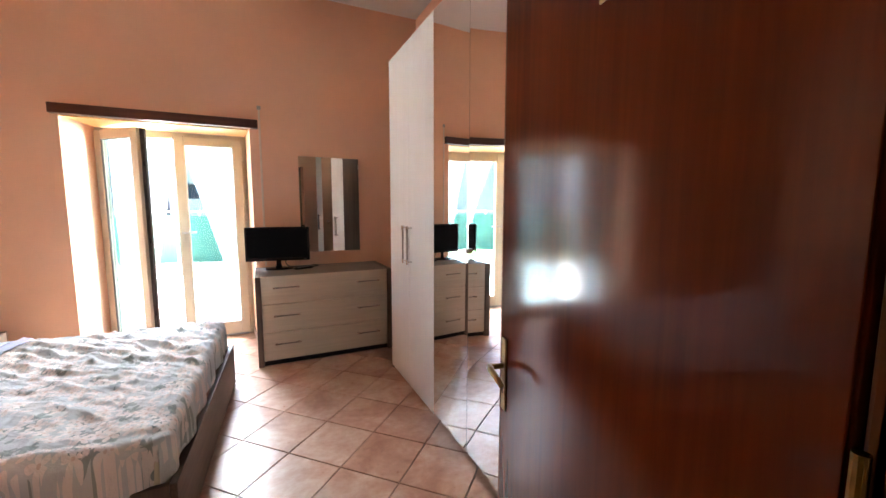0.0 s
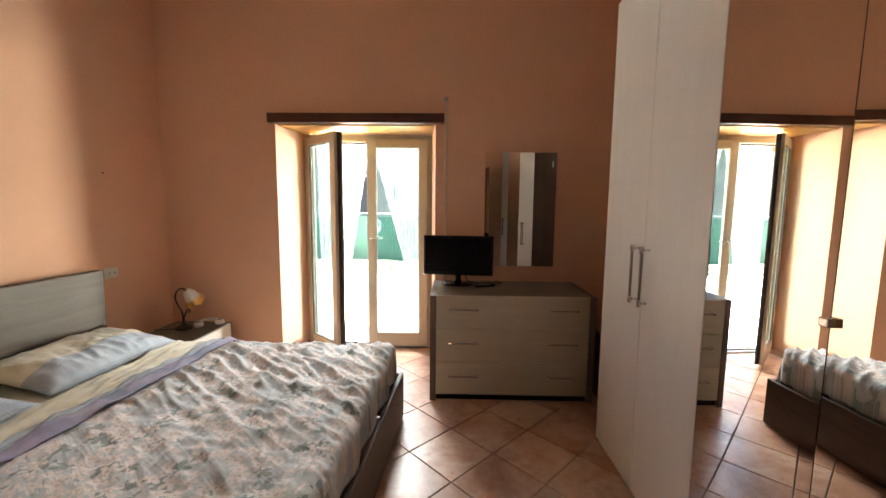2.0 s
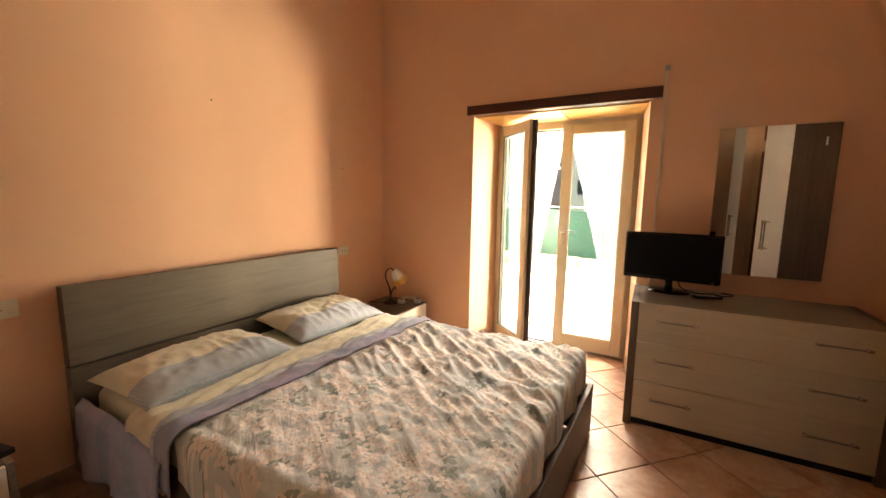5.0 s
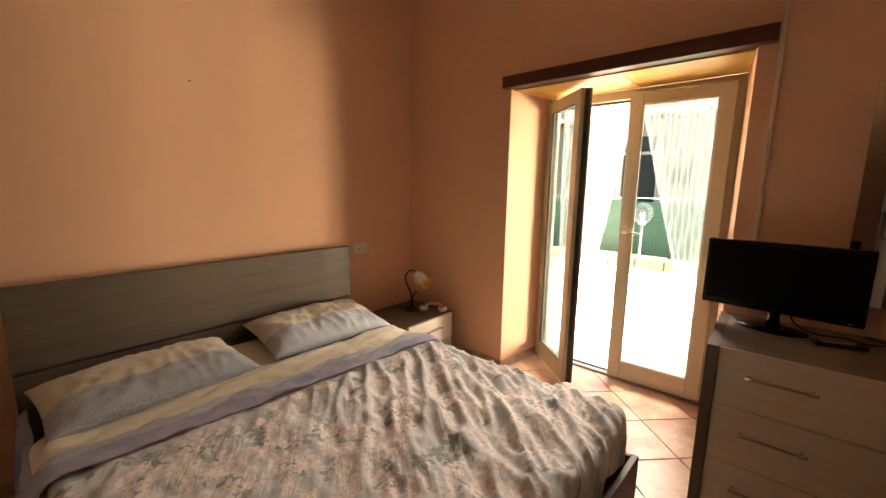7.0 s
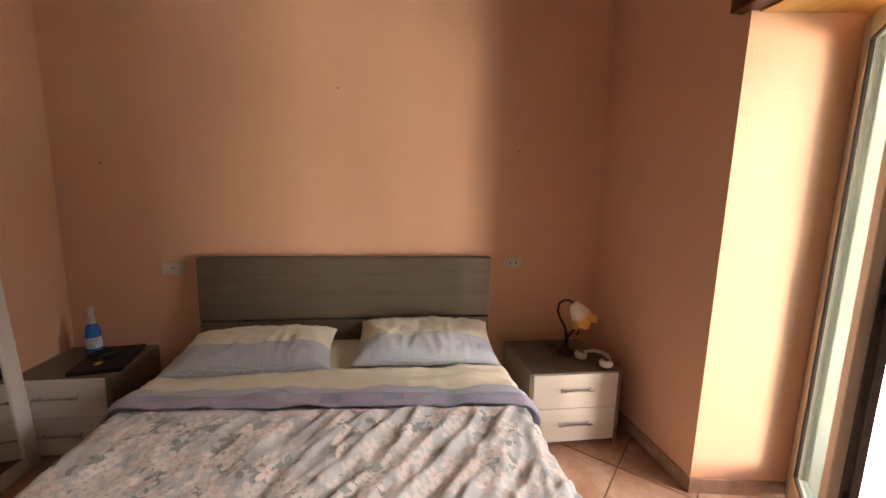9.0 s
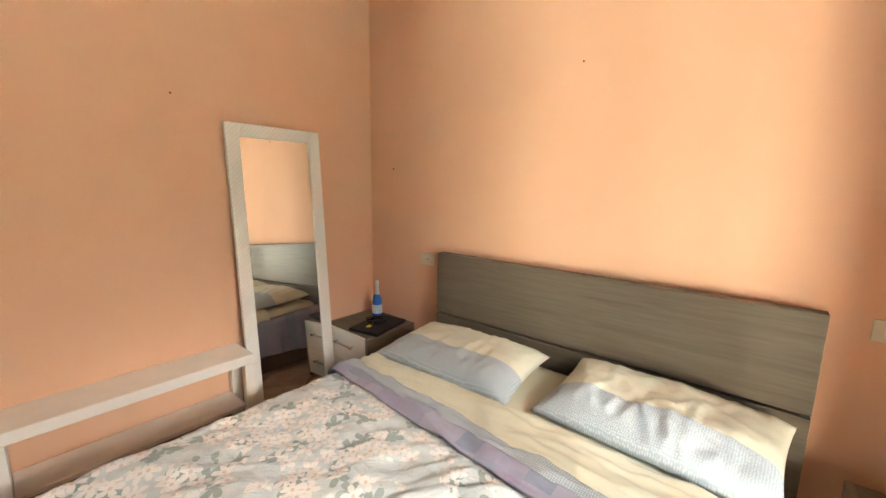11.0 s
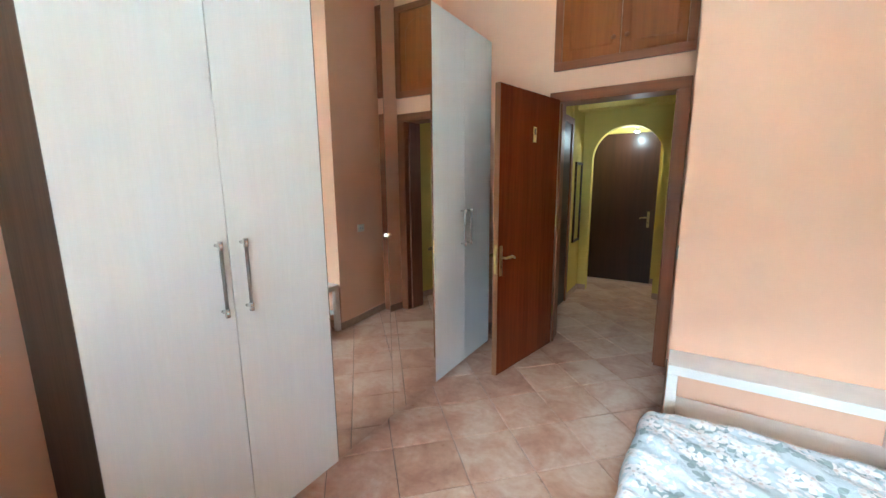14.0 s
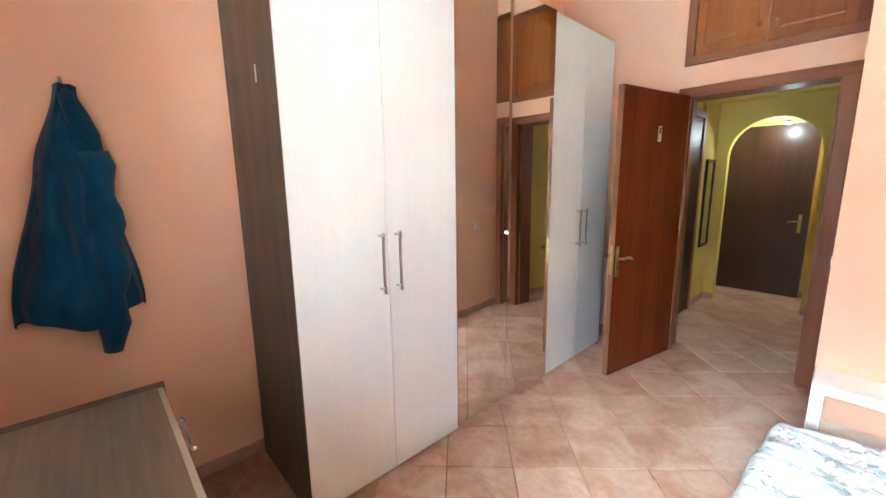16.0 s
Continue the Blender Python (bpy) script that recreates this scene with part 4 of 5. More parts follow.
ts = thing("top_sheet", pose(0, 0, 0), "cream top sheet with a dotted border turned back over the quilt", "bed sheet")
band("sheet_cloth", "cream cotton top sheet turned back over the quilt", M_CREAM, -1.57, -1.30, TOP + 0.016, 0.10, 11.0, 26, 0.019, ts)
band("dotted_border", "grey blue dotted border of the turned-back sheet", M_DOTS, -1.345, -1.25, TOP + 0.034, 0.14, 5.0, 14, 0.020, ts)
band("folded_lining", "lavender lining of the quilt folded back in a band", M_LAV, -1.285, -1.190, TOP + 0.042, 0.17, 8.0, 12, 0.016, qt)


def side_drape(u, v):
    # patterned lining hanging down beside the mattress at the pillow end
    x = -2.03 + 0.72 * u
    y = 1.978 + 0.014 * math.sin(u * 17 + 1.5 * v) * (0.3 + v) - 0.02 * v + 0.010 * fbm(u * 5, v * 3, 4.0)
    z = 0.445 - 0.03 * u - (0.285 + 0.02 * math.sin(u * 7)) * v
    return (x, y + 0.030 * (1 - smoothstep(0.0, 0.12, v)), z)


sd = part("hanging_lining", grid_mesh(60, 24, side_drape), M_LAV, qt, "lavender patchwork lining hanging beside the mattress", True)
md = sd.modifiers.new("thick", "SOLIDIFY")
md.thickness, md.offset = 0.008, 0


def pillow(m, seed, label):
    t = thing("pillow", m, label, "pillow", "pillows on the bed")

    def fn(u, v):
        a, c = u * 2 - 1, v * 2 - 1
        x, y = 0.240 * a * (0.93 + 0.07 * c * c), 0.385 * c * (0.95 + 0.05 * a * a)
        th = 0.080 * (max(0.0, 1 - abs(a) ** 3) ** 0.45) * (max(0.0, 1 - c ** 4) ** 0.6)
        return x, y, th

    bm = bmesh.new()
    n, k = 34, 60
    for sgn in (1, -0.45):
        def top(u, v, sgn=sgn):
            x, y, th = fn(u, v)
            cre = noise.noise(Vector((x * 9 + seed, y * 16, seed)))
            w = (0.022 * fbm(x * 7 + seed, y * 5, seed) + 0.012 * ((1 - abs(cre)) ** 4 - 0.3)) * (th / 0.080)
            return (x, y, sgn * th + w)
        join(bm, grid_mesh(n, k, top))
    bmesh.ops.remove_doubles(bm, verts=bm.verts, dist=0.0008)
    part("pillow_case", bm, M_PILLOW, t, "", True)
    return t


pillow(pose(-1.760, 2.405, 0.524, 0, 4, 3), 1.0, "cream pillow with a grey blue dotted band, leaning on the headboard")
pillow(pose(-1.795, 3.285, 0.534, 0, 8, -4), 6.0, "cream pillow with a grey blue dotted band, beside the table lamp")

# ---- bedside tables ----


def nightstand(name_label, m, w, d, h):
    """Front towards +x, centred on y."""
    t = thing("bedside_table", m, name_label, "bedside table", "bedside tables")
    part("side_panel", a_box(-d, -0.001, -w / 2, -w / 2 + 0.022, 0, h, 0.002), M_TAUPE, t, "taupe side panel")
    part("side_panel", a_box(-d, -0.001, w / 2 - 0.022, w / 2, 0, h, 0.002), M_TAUPE, t, "taupe side panel")
    part("top", a_box(-d, -0.018, -w / 2 + 0.022, w / 2 - 0.022, h - 0.022, h - 0.001, 0.001), M_TAUPEY, t, "taupe grained top")
    part("body", a_box(-d + 0.01, -0.03, -w / 2 + 0.023, w / 2 - 0.023, 0.03, h - 0.023), M_DARKTAUPE, t)
    half = (h - 0.03) / 2
    for k in range(2):
        z0 = 0.028 + k * half
        f = part("drawer_front", a_box(-0.018, 0.002, -w / 2 + 0.024, w / 2 - 0.024, z0, z0 + half - 0.004, 0.002), M_WHITEY, t, "white drawer front")
        zc = z0 + half * 0.56
        b = bmesh.new()
        tube(b, [(0.026, -0.075, zc), (0.026, 0.075, zc)], 0.0055)
        hd = part("handle", b, M_STEEL, f, "slim bar handle", True)
        for yy in (-0.095, 0.068):
            b = bmesh.new()
            tube(b, [(0.026, yy, zc), (0.026, yy + 0.027, zc)], 0.0075)
            tube(b, [(0.026, yy + 0.013, zc), (0.0, yy + 0.013, zc)], 0.005)
            part("handle_end", b, M_CHROME, hd, "chrome handle end", True)
    return t


nightstand("taupe bedside table with white drawers, beside the window wall", pose(-1.560, 4.086, 0), 0.53, 0.47, 0.425)
nightstand("taupe bedside table with white drawers, in the wall corner", pose(-1.725, 1.482, 0), 0.46, 0.42, 0.425)
NT = 0.425

lamp = thing("table_lamp", pose(-1.835, 4.150, NT) @ Matrix.Scale(1.1, 4), "wrought iron table lamp with an amber tulip glass shade", "table lamp")
b = bmesh.new()
lathe(b, [(0.0, 0.0), (0.058, 0.0), (0.060, 0.008), (0.048, 0.018), (0.020, 0.028), (0.012, 0.045), (0.0, 0.046)], 28)
part("base", b, M_IRON, lamp, "", True)
b = bmesh.new()
stem = [(0, 0, 0.03), (0.0, 0.0, 0.09), (-0.004, -0.012, 0.14), (-0.008, -0.040, 0.19), (-0.010, -0.058, 0.235), (-0.006, -0.055, 0.275), (0.004, -0.034, 0.298), (0.012, -0.008, 0.300), (0.016, 0.012, 0.288)]
tube(b, stem, [0.010, 0.009, 0.0065, 0.006, 0.006, 0.006, 0.006, 0.006, 0.006], 10)
part("stem", b, M_IRON, lamp, "", True)
b = bmesh.new()
curl = [(0, 0, 0.07), (0.006, 0.018, 0.11), (0.008, 0.036, 0.132), (0.008, 0.056, 0.132), (0.008, 0.064, 0.116), (0.008, 0.054, 0.104), (0.008, 0.044, 0.110)]
tube(b, curl, [0.007, 0.006, 0.0055, 0.005, 0.005, 0.005, 0.004], 8)
part("scroll", b, M_IRON, lamp, "", True)
b = bmesh.new()
lathe(b, [(0.010, 0.0), (0.024, -0.012), (0.037, -0.040), (0.044, -0.072), (0.050, -0.096), (0.060, -0.110)], 30,
      wave=lambda a, r, z: (r * (1 + 0.10 * math.cos(6 * a) * min(1, -z / 0.11)), z + (0.012 * math.cos(6 * a) if z < -0.09 else 0)))
sh = part("shade", b, M_OPAL, lamp, "amber edged tulip glass shade", True)
sh.matrix_basis = pose(0.018, 0.016, 0.286, 30, -14, 0) @ Matrix.Scale(1.15, 4)
b = bmesh.new()
tube(b, [(0.016, 0.010, 0.292), (0.018, 0.020, 0.276)], [0.012, 0.016], 12)
part("shade_holder", b, M_BRASS, lamp, "brass shade holder", True)
b = bmesh.new()
tube(b, [(-0.05, -0.02, 0.004), (-0.10, -0.05, 0.004), (-0.16, -0.06, 0.004), (-0.185, -0.04, 0.004)], 0.0028, 8)
part("cord", b, M_IRON, lamp, "", True)

hp = thing("headphones", pose(-1.70, 4.262, NT, 0, 0, 35), "white over-ear headphones lying on the bedside table", "headphones")
b = bmesh.new()
tube(b, [(0.078 * math.cos(a), 0.085 * math.sin(a), 0.018 + 0.010 * math.sin(a)) for a in (math.pi * (0.02 + 0.96 * k / 18) for k in range(19))], 0.0095, 8)
part("headband", b, M_WPLASTIC, hp, "", True)
for sx in (-1, 1):
    b = bmesh.new()
    lathe(b, [(0.0, 0.0), (0.030, 0.0), (0.036, 0.008), (0.036, 0.024), (0.030, 0.034), (0.0, 0.036)], 20, (sx * 0.075, -0.018, 0))
    c = part("ear_cup", b, M_WPLASTIC, hp, "", True)
    b = bmesh.new()
    lathe(b, [(0.0, 0.0365), (0.020, 0.0365), (0.018, 0.040), (0.0, 0.040)], 18, (sx * 0.075, -0.018, 0))
    part("ear_pad", b, M_GREYMETAL, c, "grey ear pad", True)

bt = thing("bottle", pose(-2.045, 1.435, NT) @ Matrix.Scale(0.82, 4), "bright blue wine bottle with white foil neck and label", "bottle")
b = bmesh.new()
lathe(b, [(0.0, 0.0), (0.040, 0.0), (0.043, 0.006), (0.043, 0.145), (0.038, 0.180), (0.022, 0.215), (0.0155, 0.245), (0.0145, 0.30)], 28)
part("glass", b, M_BLUEGLASS, bt, "", True)
b = bmesh.new()
lathe(b, [(0.0435, 0.045), (0.0440, 0.046), (0.0440, 0.120), (0.0435, 0.121)], 28)
part("label_band", b, M_LABEL, bt, "pale blue printed label", True)
b = bmesh.new()
lathe(b, [(0.0235, 0.213), (0.0165, 0.246), (0.0155, 0.296), (0.018, 0.300), (0.018, 0.325), (0.012, 0.334), (0.0, 0.335)], 20)
part("foil", b, M_FOIL, bt, "white foil capsule", True)

lt = thing("laptop", pose(-1.925, 1.585, NT, 0, 0, 12), "closed black laptop lying on the bedside table", "laptop")
part("base", a_box(-0.165, 0.165, -0.115, 0.115, 0.002, 0.014, 0.004), M_MATTBLACK, lt)
part("lid", a_box(-0.165, 0.165, -0.115, 0.115, 0.0145, 0.023, 0.004), M_MATTBLACK, lt)
part("tag", a_box(0.06, 0.095, -0.030, -0.005, 0.023, 0.0255), M_YELLOWTAG, lt, "small yellow tag")
ch = thing("charger", pose(-1.925, 1.60, NT + 0.023, 0, 0, -25), "black charger with a coiled cable on the laptop", "charger")
part("brick_body", a_box(-0.05, 0.05, -0.022, 0.022, 0, 0.026, 0.006), M_MATTBLACK, ch)
b = bmesh.new()
tube(b, [((0.05 + 0.012 * (k % 5) / 5) * math.cos(k * 0.42) + 0.02, 0.035 * math.sin(k * 0.42) - 0.05, 0.004 + 0.0008 * k) for k in range(34)], 0.0032, 6)
part("cable", b, M_BLACK, ch, "", True)

# ---- leaning mirror and bench ----
lean = math.degrees(math.atan2(0.105, 1.69))
sm = thing("standing_mirror", pose(-1.437, S_BED + 0.142, 0.0, lean, 0, 0), "tall mirror in a white ridged frame leaning on the wall", "mirror")
SW, SH, SF = 0.281, 1.70, 0.073
M_RIDGE, _nt, _b = nodes_of("white_ridged_frame", 0.55)
_wv = nd(_nt, "TexWave", Scale=26.0, Distortion=2.2, Detail=2.0)
_wv.bands_direction = "DIAGONAL"
_nt.links.new(coords(_nt), _wv.inputs["Vector"])
_nt.links.new(ramp(_nt, _wv.outputs["Fac"], [(0.0, (0.81, 0.79, 0.75)), (0.6, (0.87, 0.85, 0.81))]), _b.inputs["Base Color"])
bump_of(_nt, _b, _wv.outputs["Fac"], 0.28, 0.004)
part("frame_stile", a_box(-SW, -SW + SF, -0.030, 0, 0, SH, 0.005), M_RIDGE, sm)
part("frame_stile", a_box(SW - SF, SW, -0.030, 0, 0, SH, 0.005), M_RIDGE, sm)
part("frame_rail", a_box(-SW + SF, SW - SF, -0.029, -0.001, SH - SF, SH, 0.005), M_RIDGE, sm)
part("frame_rail", a_box(-SW + SF, SW - SF, -0.029, -0.001, 0, SF, 0.005), M_RIDGE, sm)
part("mirror_glass", a_box(-SW + SF - 0.005, SW - SF + 0.005, -0.020, -0.010, SF - 0.005, SH - SF + 0.005), M_MIRROR, sm)

bn = thing("bench", pose(-0.665, S_BED + 0.012, 0), "low white bench with a lower shelf, against the wall", "bench")
BW, BD, BH = 0.475, 0.235, 0.465
part("seat", a_box(-BW, BW, 0, BD, BH - 0.052, BH, 0.004), M_BENCH, bn)
part("shelf", a_box(-BW + 0.052, BW - 0.052, 0.01, BD - 0.02, 0.165, 0.185, 0.002), M_BENCH, bn)
for x in (-BW, BW - 0.05):
    for y in (0.0, BD - 0.05):
        part("leg", a_box(x, x + 0.05, y, y + 0.05, 0, BH - 0.052, 0.003), M_BENCH, bn)

# ---- switches ----


def switch(m, w, h, keys, label):
    t = thing("wall_switch", m, label, "wall switch", "wall switches")
    part("plate", a_box(0, 0.009, -w / 2, w / 2, -h / 2, h / 2, 0.003), M_PLASTIC, t)
    for k in range(keys):
        y = (k - (keys - 1) / 2) * 0.040
        r = part("rocker", a_box(0.009, 0.0125, y - 0.013, y + 0.013, -0.022, 0.022, 0.002), M_WPLASTIC, t)
        part("mark", a_box(0.0125, 0.0132, y - 0.005, y + 0.005, -0.012, 0.012), M_GREYMETAL, r)
    if not keys:
        part("slot", a_box(0.009, 0.0098, -0.012, 0.012, -0.003, 0.003), M_GREYMETAL, t)


switch(pose(W, 3.898, 0.917), 0.120, 0.078, 2, "ivory double switch plate beside the headboard")
switch(pose(W, 1.812, 0.888), 0.126, 0.079, 0, "blank ivory cover plate beside the headboard")
switch(pose(JOG, 0.86, 0.98), 0.115, 0.075, 2, "ivory switch plate beside the doorway")

# ---- old nails and marks ----
NAILS = ((W, 3.905, 1.639), (W, 2.780, 1.963), (W, 1.477, 1.487), (-0.935, S_BED, 1.80))
for x, y, z in NAILS:
    b = bmesh.new()
    lathe(b, [(0.0, 0.006), (0.003, 0.006), (0.0045, 0.004), (0.0045, 0.0)], 10)
    n = tagged(part("nail", b, M_IRON, None), "small dark nail stuck in the plaster", "nail", "nails in the wall")
    n.matrix_basis = pose(x, y, z, 0, 90, 0) if x < -2 else pose(x, y, z, -90, 0, 0)

# ---- coat on the wall ----
ct = thing("jacket", pose(E, 4.005, 0), "dark teal cotton jacket hanging from a wall hook", "jacket")


def coat_shape(u, v):
    """u round the front from one edge to the other, v from the collar down."""
    z = 1.845 - 0.90 * v
    half = 0.030 + 0.064 * smoothstep(0.0, 0.35, v) + 0.100 * smoothstep(0.30, 0.95, v)
    a = math.pi * (0.02 + 0.96 * u)
    depth = 0.055 + 0.080 * smoothstep(0.0, 0.35, v) - 0.02 * smoothstep(0.6, 1, v)
    fold = 0.020 * math.sin(u * 26 + 3 * fbm(u * 2, v * 2, 3.0)) * smoothstep(0.12, 0.6, v) + 0.020 * fbm(u * 5, v * 6, 9.0)
    shift = 0.055 * v + 0.01 * math.sin(v * 3)
    y = shift + half * math.cos(a) * (1 + 0.4 * fold) - 0.01
    x = -0.006 - max(0.0, depth * math.sin(a) + fold * math.sin(a))
    drop = 0.03 * math.sin(u * 9) * smoothstep(0.8, 1.0, v)
    return (x, y, z + drop)


p = part("jacket_body", grid_mesh(60, 70, coat_shape), M_TEAL, ct, "", True)
md = p.modifiers.new("thick", "SOLIDIFY")
md.thickness, md.offset = 0.006, 0
b = bmesh.new()
tube(b, [(-0.095, -0.055 - 0.03 * math.sin(3 * t) + 0.04 * t, 1.60 - 0.80 * t) for t in (k / 14 for k in range(15))], [0.05 + 0.012 * math.sin(k * 1.7) - 0.008 * (k / 14) for k in range(15)], 14)
part("sleeve", b, M_TEAL, ct, "", True)
b = bmesh.new()
tube(b, [(-0.055, 0.055 + 0.10 * t, 1.55 - 0.55 * t) for t in (k / 12 for k in range(13))], [0.045 + 0.010 * math.sin(k * 2.1) for k in range(13)], 14)
part("sleeve", b, M_TEAL, ct, "", True)
b = bmesh.new()
tube(b, [(-0.02, 0.0, 1.835), (-0.060, -0.010, 1.80), (-0.085, -0.030, 1.73), (-0.095, -0.055, 1.65), (-0.070, -0.075, 1.585)], [0.016, 0.028, 0.036, 0.034, 0.016], 12)
part("hood", b, M_TEAL, ct, "", True)
b = bmesh.new()
tube(b, [(-0.03, 0.045, 1.60), (-0.045, 0.075, 1.585), (-0.03, 0.095, 1.565)], [0.018, 0.022, 0.014], 10)
part("pocket_flap", b, M_TEAL, ct, "", True)
b = bmesh.new()
tube(b, [(0, 0, 1.85), (-0.04, 0, 1.85), (-0.05, 0, 1.87)], 0.006)
part("hook", b, M_STEEL, ct, "metal wall hook", True)

# ---- hallway things ----
hd = thing("door_4", pose(0.14, FAR_Y, 0), "dark brown veneer hallway door, closed, brass lever", "door")
hd["kind"] = "structure"
part("door_leaf", a_box(0.0, 0.83, 0.0, 0.045, 0.006, 2.07, 0.002), M_HALLDOOR, hd)
lever_handle(hd, 0.075, 0.93, 0.045, 1, M_BRASS, reach=1)
part("edge_lipping", a_box(-0.004, -0.0003, 0.004, 0.043, 0.006, 2.07), M_EDGE, hd)
hc = thing("door_5", pose(HE + 0.03, 0, 0), "glossy brown veneer door, closed, in the hallway side wall", "door")
hc["kind"] = "structure"
part("door_leaf", a_box(-0.030, 0, -0.815, 0.02, 0.006, 2.062, 0.002), M_HALLDOOR, hc)
part("casing_side", a_box(-0.045, 0, -0.890, -0.818, 0, 2.13, 0.004), M_CASE, hc)
part("casing_side", a_box(-0.045, 0, 0.023, 0.095, 0, 2.13, 0.004), M_CASE, hc)
part("casing_head", a_box(-0.045, 0, -0.818, 0.023, 2.065, 2.13, 0.004), M_CASE, hc)
hm = thing("hall_mirror", pose(HE, -1.22, 0.68), "narrow dark framed mirror on the yellow hallway wall", "mirror")
part("frame_stile", a_box(-0.022, 0, -0.16, -0.13, 0, 0.98, 0.003), M_HALLDOOR, hm)
part("frame_stile", a_box(-0.022, 0, 0.13, 0.16, 0, 0.98, 0.003), M_HALLDOOR, hm)
part("frame_rail", a_box(-0.022, 0, -0.13, 0.13, 0, 0.03, 0.003), M_HALLDOOR, hm)
part("frame_rail", a_box(-0.022, 0, -0.13, 0.13, 0.95, 0.98, 0.003), M_HALLDOOR, hm)
part("mirror_glass", a_box(-0.012, -0.004, -0.13, 0.13, 0.03, 0.95), M_MIRROR, hm)
sp = thing("ceiling_spotlight", pose(0.40, -1.86, 2.15), "small lit spotlight on the hallway ceiling", "ceiling lamp")
b = bmesh.new()
lathe(b, [(0.0, -0.001), (0.045, -0.001), (0.050, -0.012), (0.040, -0.028), (0.0, -0.03)], 24)
part("mount", b, M_WPLASTIC, sp, "", True)
b = bmesh.new()
tube(b, [(0, 0, -0.02), (0, 0, -0.10)], [0.012, 0.034], 20)
part("lamp_head", b, M_CHROME, sp, "", True)
b = bmesh.new()
lathe(b, [(0.0, -0.118), (0.018, -0.114), (0.030, -0.102), (0.0, -0.1005)], 20)
part("bulb", b, M_BULB, sp, "glowing bulb", True)

# ---- outside ----
b = bmesh.new()
box(b, -40, 40, 5.06, 60, -0.6, -0.06)
box(b, -40, 40, -60, -2.7, -0.6, -0.06)
box(b, -40, -2.6, -2.7, 5.06, -0.6, -0.06)
box(b, 2.3, 40, -2.7, 5.06, -0.6, -0.06)
structure("ground", b, M_GROUND, "dry ground round the house")
structure("pavement_terrace", a_box(-9, 7, 5.06, 9.9, -0.059, -0.004), M_TERRACE, "pale sunlit terrace paving")
b = bmesh.new()
for k in range(34):
    x0 = -9 + k * 0.47
    box(b, x0 + 0.008, x0 + 0.462, 9.55 + random.uniform(-0.015, 0.015), 9.95, -0.05, 0.20 + random.uniform(-0.012, 0.012), 0.015, 1)
structure("kerb_terrace", b, M_STONE, "low stone kerb along the terrace edge")

fc = thing("garden_fence", pose(0, 10.15, 0), "green shade netting stretched between posts along the terrace", "fence")
fc["kind"] = "structure"


def net(u, v):
    x = -9 + 16 * u
    k = (x % 2.0) / 2.0
    top = 1.235 - 0.05 * math.sin(math.pi * k) + 0.012 * fbm(x * 3, 0, 1)
    return (x, 0.02 * fbm(x * 2, v * 3, 5) + 0.04 * math.sin(x * 5) * (1 - v) * 0.5, -0.05 + (top + 0.05) * v)


part("netting", grid_mesh(160, 8, net), M_GREEN, fc, "", True)
for k in range(9):
    b = bmesh.new()
    tube(b, [(-9 + 2 * k, 0.05, -0.06), (-9 + 2 * k, 0.05, 1.30)], 0.02, 10)
    part("post", b, M_GREYMETAL, fc, "", True)
b = bmesh.new()
tube(b, [(-9, 0.05, 1.27), (7, 0.05, 1.27)], 0.008, 6)
part("top_wire", b, M_WPLASTIC, fc)

gl = thing("garden_lamp", pose(-1.02, 7.82, -0.004), "clear globe lamp on a slim grey post on the terrace", "garden lamp")
b = bmesh.new()
tube(b, [(0, 0, 0), (0, 0, 0.03), (0, 0, 0.035), (0, 0, 0.97)], [0.06, 0.06, 0.017, 0.017], 14)
part("post", b, M_GREYMETAL, gl, "", True)
b = bmesh.new()
tube(b, [(0, 0, 0.955), (0, 0, 0.985), (0, 0, 1.00)], [0.05, 0.05, 0.02], 16)
part("collar", b, M_GREYMETAL, gl, "", True)
b = bmesh.new()
lathe(b, [(0.03, 0.975)] + [(0.14 * math.sin(math.pi * k / 14), 1.11 - 0.14 * math.cos(math.pi * k / 14)) for k in range(1, 14)] + [(0.0, 1.25)], 26)
part("globe", b, M_GLOBE, gl, "clear glass globe", True)
b = bmesh.new()
lathe(b, [(0.014, 0.99), (0.014, 1.03), (0.03, 1.06), (0.033, 1.09), (0.022, 1.12), (0.0, 1.128)], 16)
part("bulb", b, M_WPLASTIC, gl, "white bulb", True)

hs2 = thing("neighbour_house", pose(0, 14.0, 0), "white rendered house with a dark window and grey roof", "house")
hs2["kind"] = "structure"
b = bmesh.new()
for x0, x1, z0, z1 in ((-16, -4.15, 0, 3.4), (-2.15, -1.95, 0, 3.4), (-1.95, -1.82, 0, 3.4), (-1.82, -1.38, 0, 1.62), (-1.82, -1.38, 2.12, 3.4), (-1.38, 0.6, 0, 3.4), (-4.15, -2.15, 0, 1.1), (-4.15, -2.15, 2.98, 3.4)):
    box(b, x0, x1, 0, 0.3, z0 - 0.06, z1)
box(b, -16, 0.6, 0.3, 8, -0.06, 3.4)
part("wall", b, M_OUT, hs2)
b = bmesh.new()
for k in range(60):
    x0 = -16.3 + 17.2 * k / 60
    prof = 0.05 * (k % 2)
    prism(b, [(x0, -0.55), (x0 + 17.2 / 60, -0.55), (x0 + 17.2 / 60, 8.2), (x0, 8.2)], 3.40 + prof, 3.48 + prof)
part("roof", b, M_ROOF, hs2, "grey corrugated roof")
for k in range(27):
    part("rafter", a_box(-9.0 + 0.36 * k, -8.92 + 0.36 * k, -0.50, 0.0, 3.29, 3.39, 0.006, segs=1), M_CASEX, hs2)
